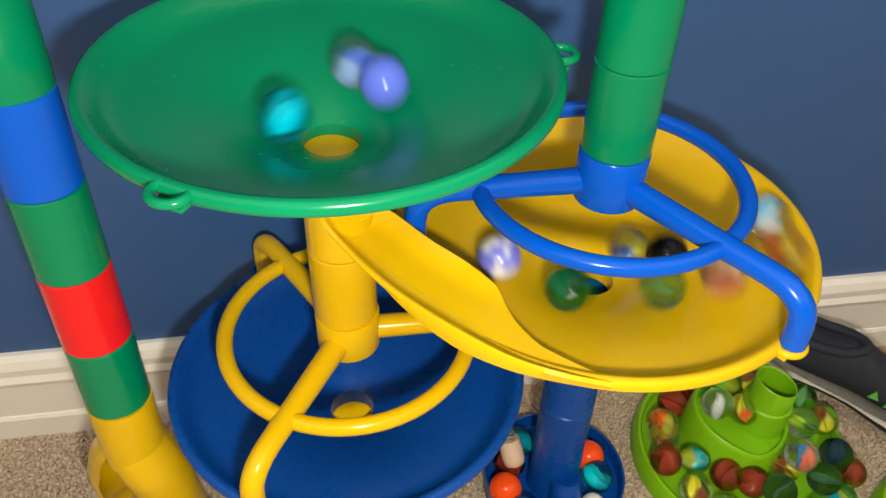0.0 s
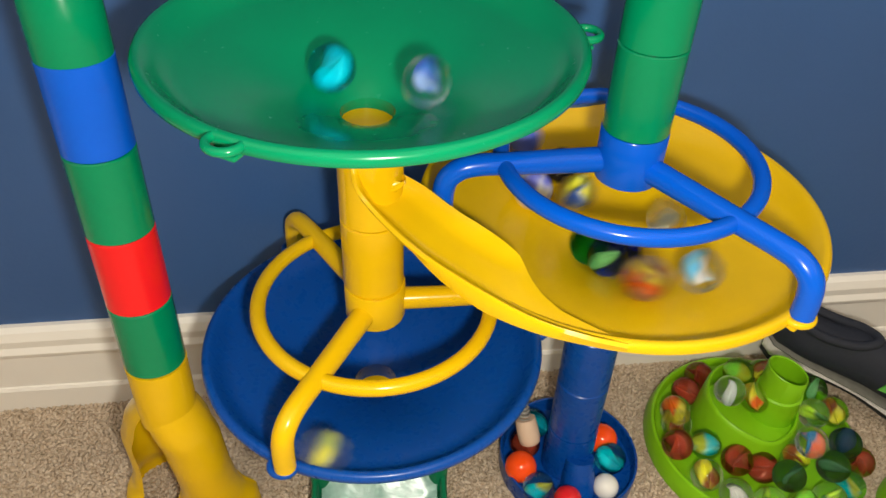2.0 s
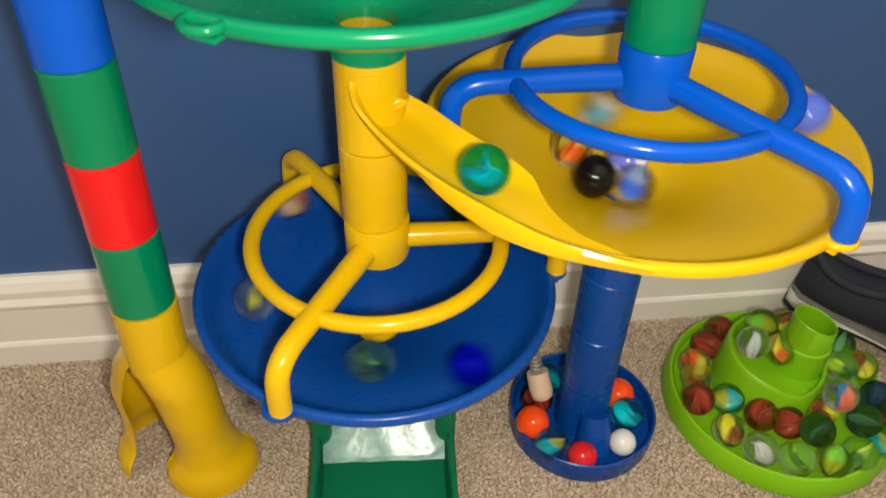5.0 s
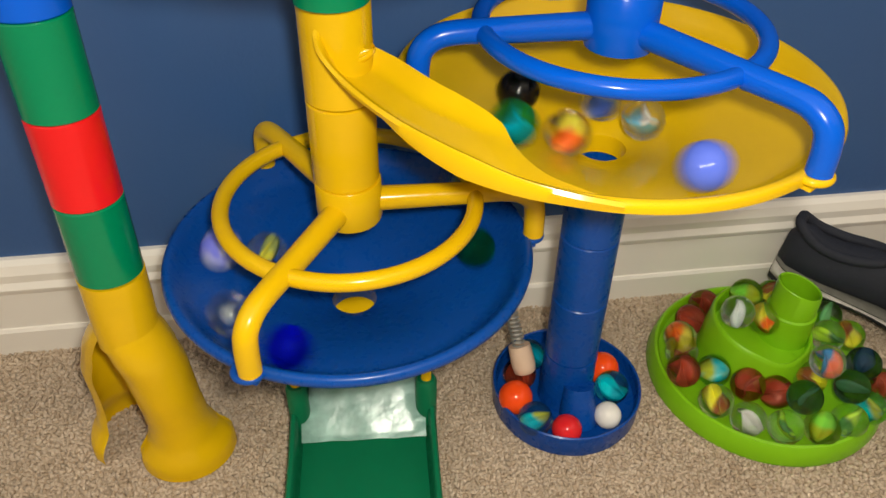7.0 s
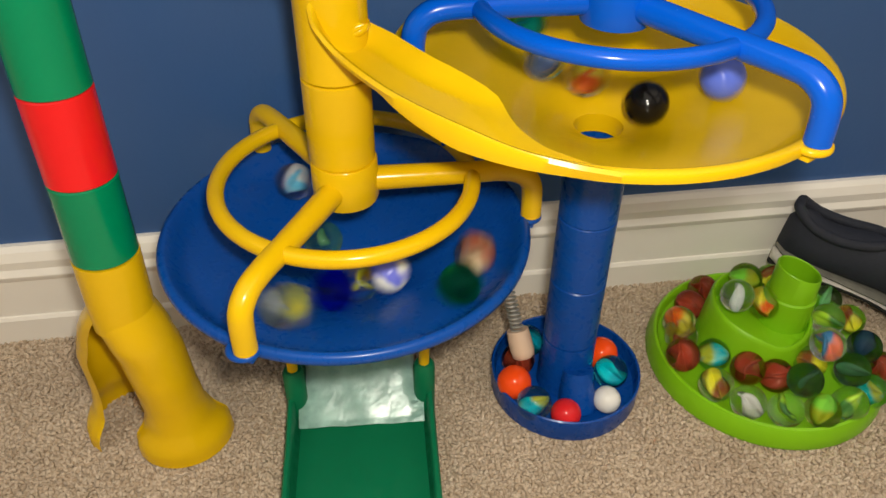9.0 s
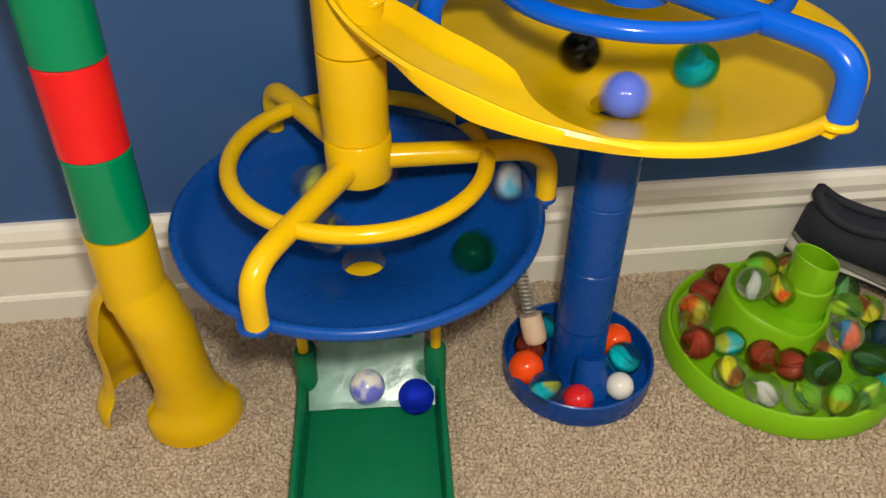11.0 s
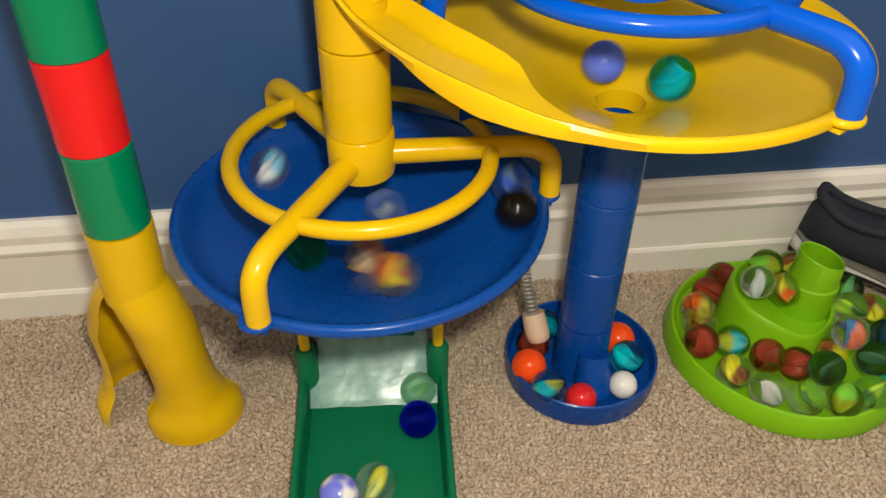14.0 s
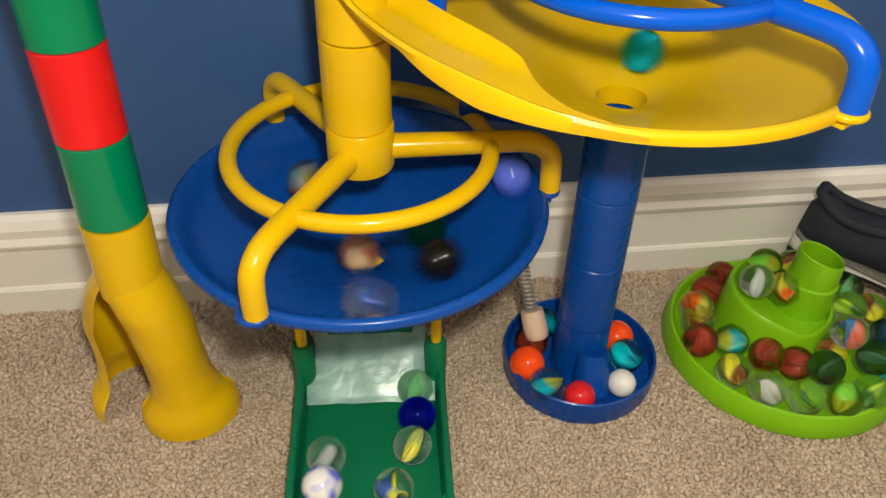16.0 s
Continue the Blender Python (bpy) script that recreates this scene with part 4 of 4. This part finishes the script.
def leg_rows(leg):
    """The places of one leg of a marble's run, as (seconds, place)."""
    what = leg[0]
    if what in BOWLS:
        obs, rows = leg[1], []
        for (t0, r0, a0), (t1, r1, a1) in zip(obs, obs[1:]):
            n = max(1, round((t1 - t0) / 0.0667))
            for i in range(n):
                k = i / n
                rows.append((t0 + (t1 - t0) * k, in_bowl(what, r0 + (r1 - r0) * k, a0 + (a1 - a0) * k)))
        rows.append((obs[-1][0], in_bowl(what, obs[-1][1], obs[-1][2])))
        return rows
    if what == "hole":
        x, y, z, R, depth = BOWLS[leg[1]]
        return [(leg[2] - 0.1, Vector((x, y, z - depth + 0.010))), (leg[2], Vector((x, y, z - depth - 0.016)))]
    if what == "slide":
        path = [Vector(p) for p in ((BX, BY, 0.313), (-0.026, 0.404, 0.304), (-0.006, 0.390, 0.2925), (0.016, 0.3755, 0.2855), (0.040, 0.3625, 0.2805), (0.062, 0.3555, 0.272))]
        return [(leg[1] + (leg[2] - leg[1]) * i / 5, p) for i, p in enumerate(path)]
    if what == "column":
        t0, t1 = leg[1], leg[2]
        return [(t0 - 0.1, Vector((CX, CY, YELLOW_Z - 0.036))), (t0, Vector((CX, CY, YELLOW_Z - 0.075))), (t1 - 0.1, Vector((CX, CY, 0.188))), (t1, Vector((0.045, 0.468, 0.178)))]
    if what == "above":
        return [(leg[1], Vector((CX, CY, 0.345)))]
    if what == "wait":
        return [(leg[1], Vector((CX, CY, 0.190)))]
    rows = []
    for t, x, y in leg[1]:
        rows.append((t, Vector((x, y, 0.0187))))
    return rows


def motions():
    """Every marble of RUNS rolls from its first place to its last."""
    for n, (key, legs) in enumerate(RUNS):
        rows = [row for leg in legs for row in leg_rows(leg)]
        keyed = [rows[0]]
        for t, p in rows[1:]:
            if t > keyed[-1][0] + 0.034:
                keyed.append((t, p))
        if keyed[0][0] > 0:
            keyed.insert(0, (0.0, keyed[0][1]))
        if keyed[-1][0] < 16.0:
            keyed.append((16.0, keyed[-1][1]))
        ob = marble(key, *keyed[0][1], "running marbles")
        poses, spin, last = [], 40.0 * n, keyed[0][1]
        for t, p in keyed:
            spin += min(50.0, math.degrees((p - last).length / BALL))
            last = p
            poses.append((t, pose(*p, 20 * n, 35, 0) @ pose(0, 0, 0, spin, 0, 0)))
        walk(ob, poses)


setting()
foot_tower()
toys()
marble_dish()
spring_toy()
shoe()
resting_marbles()
carpet_tufts()
motions()
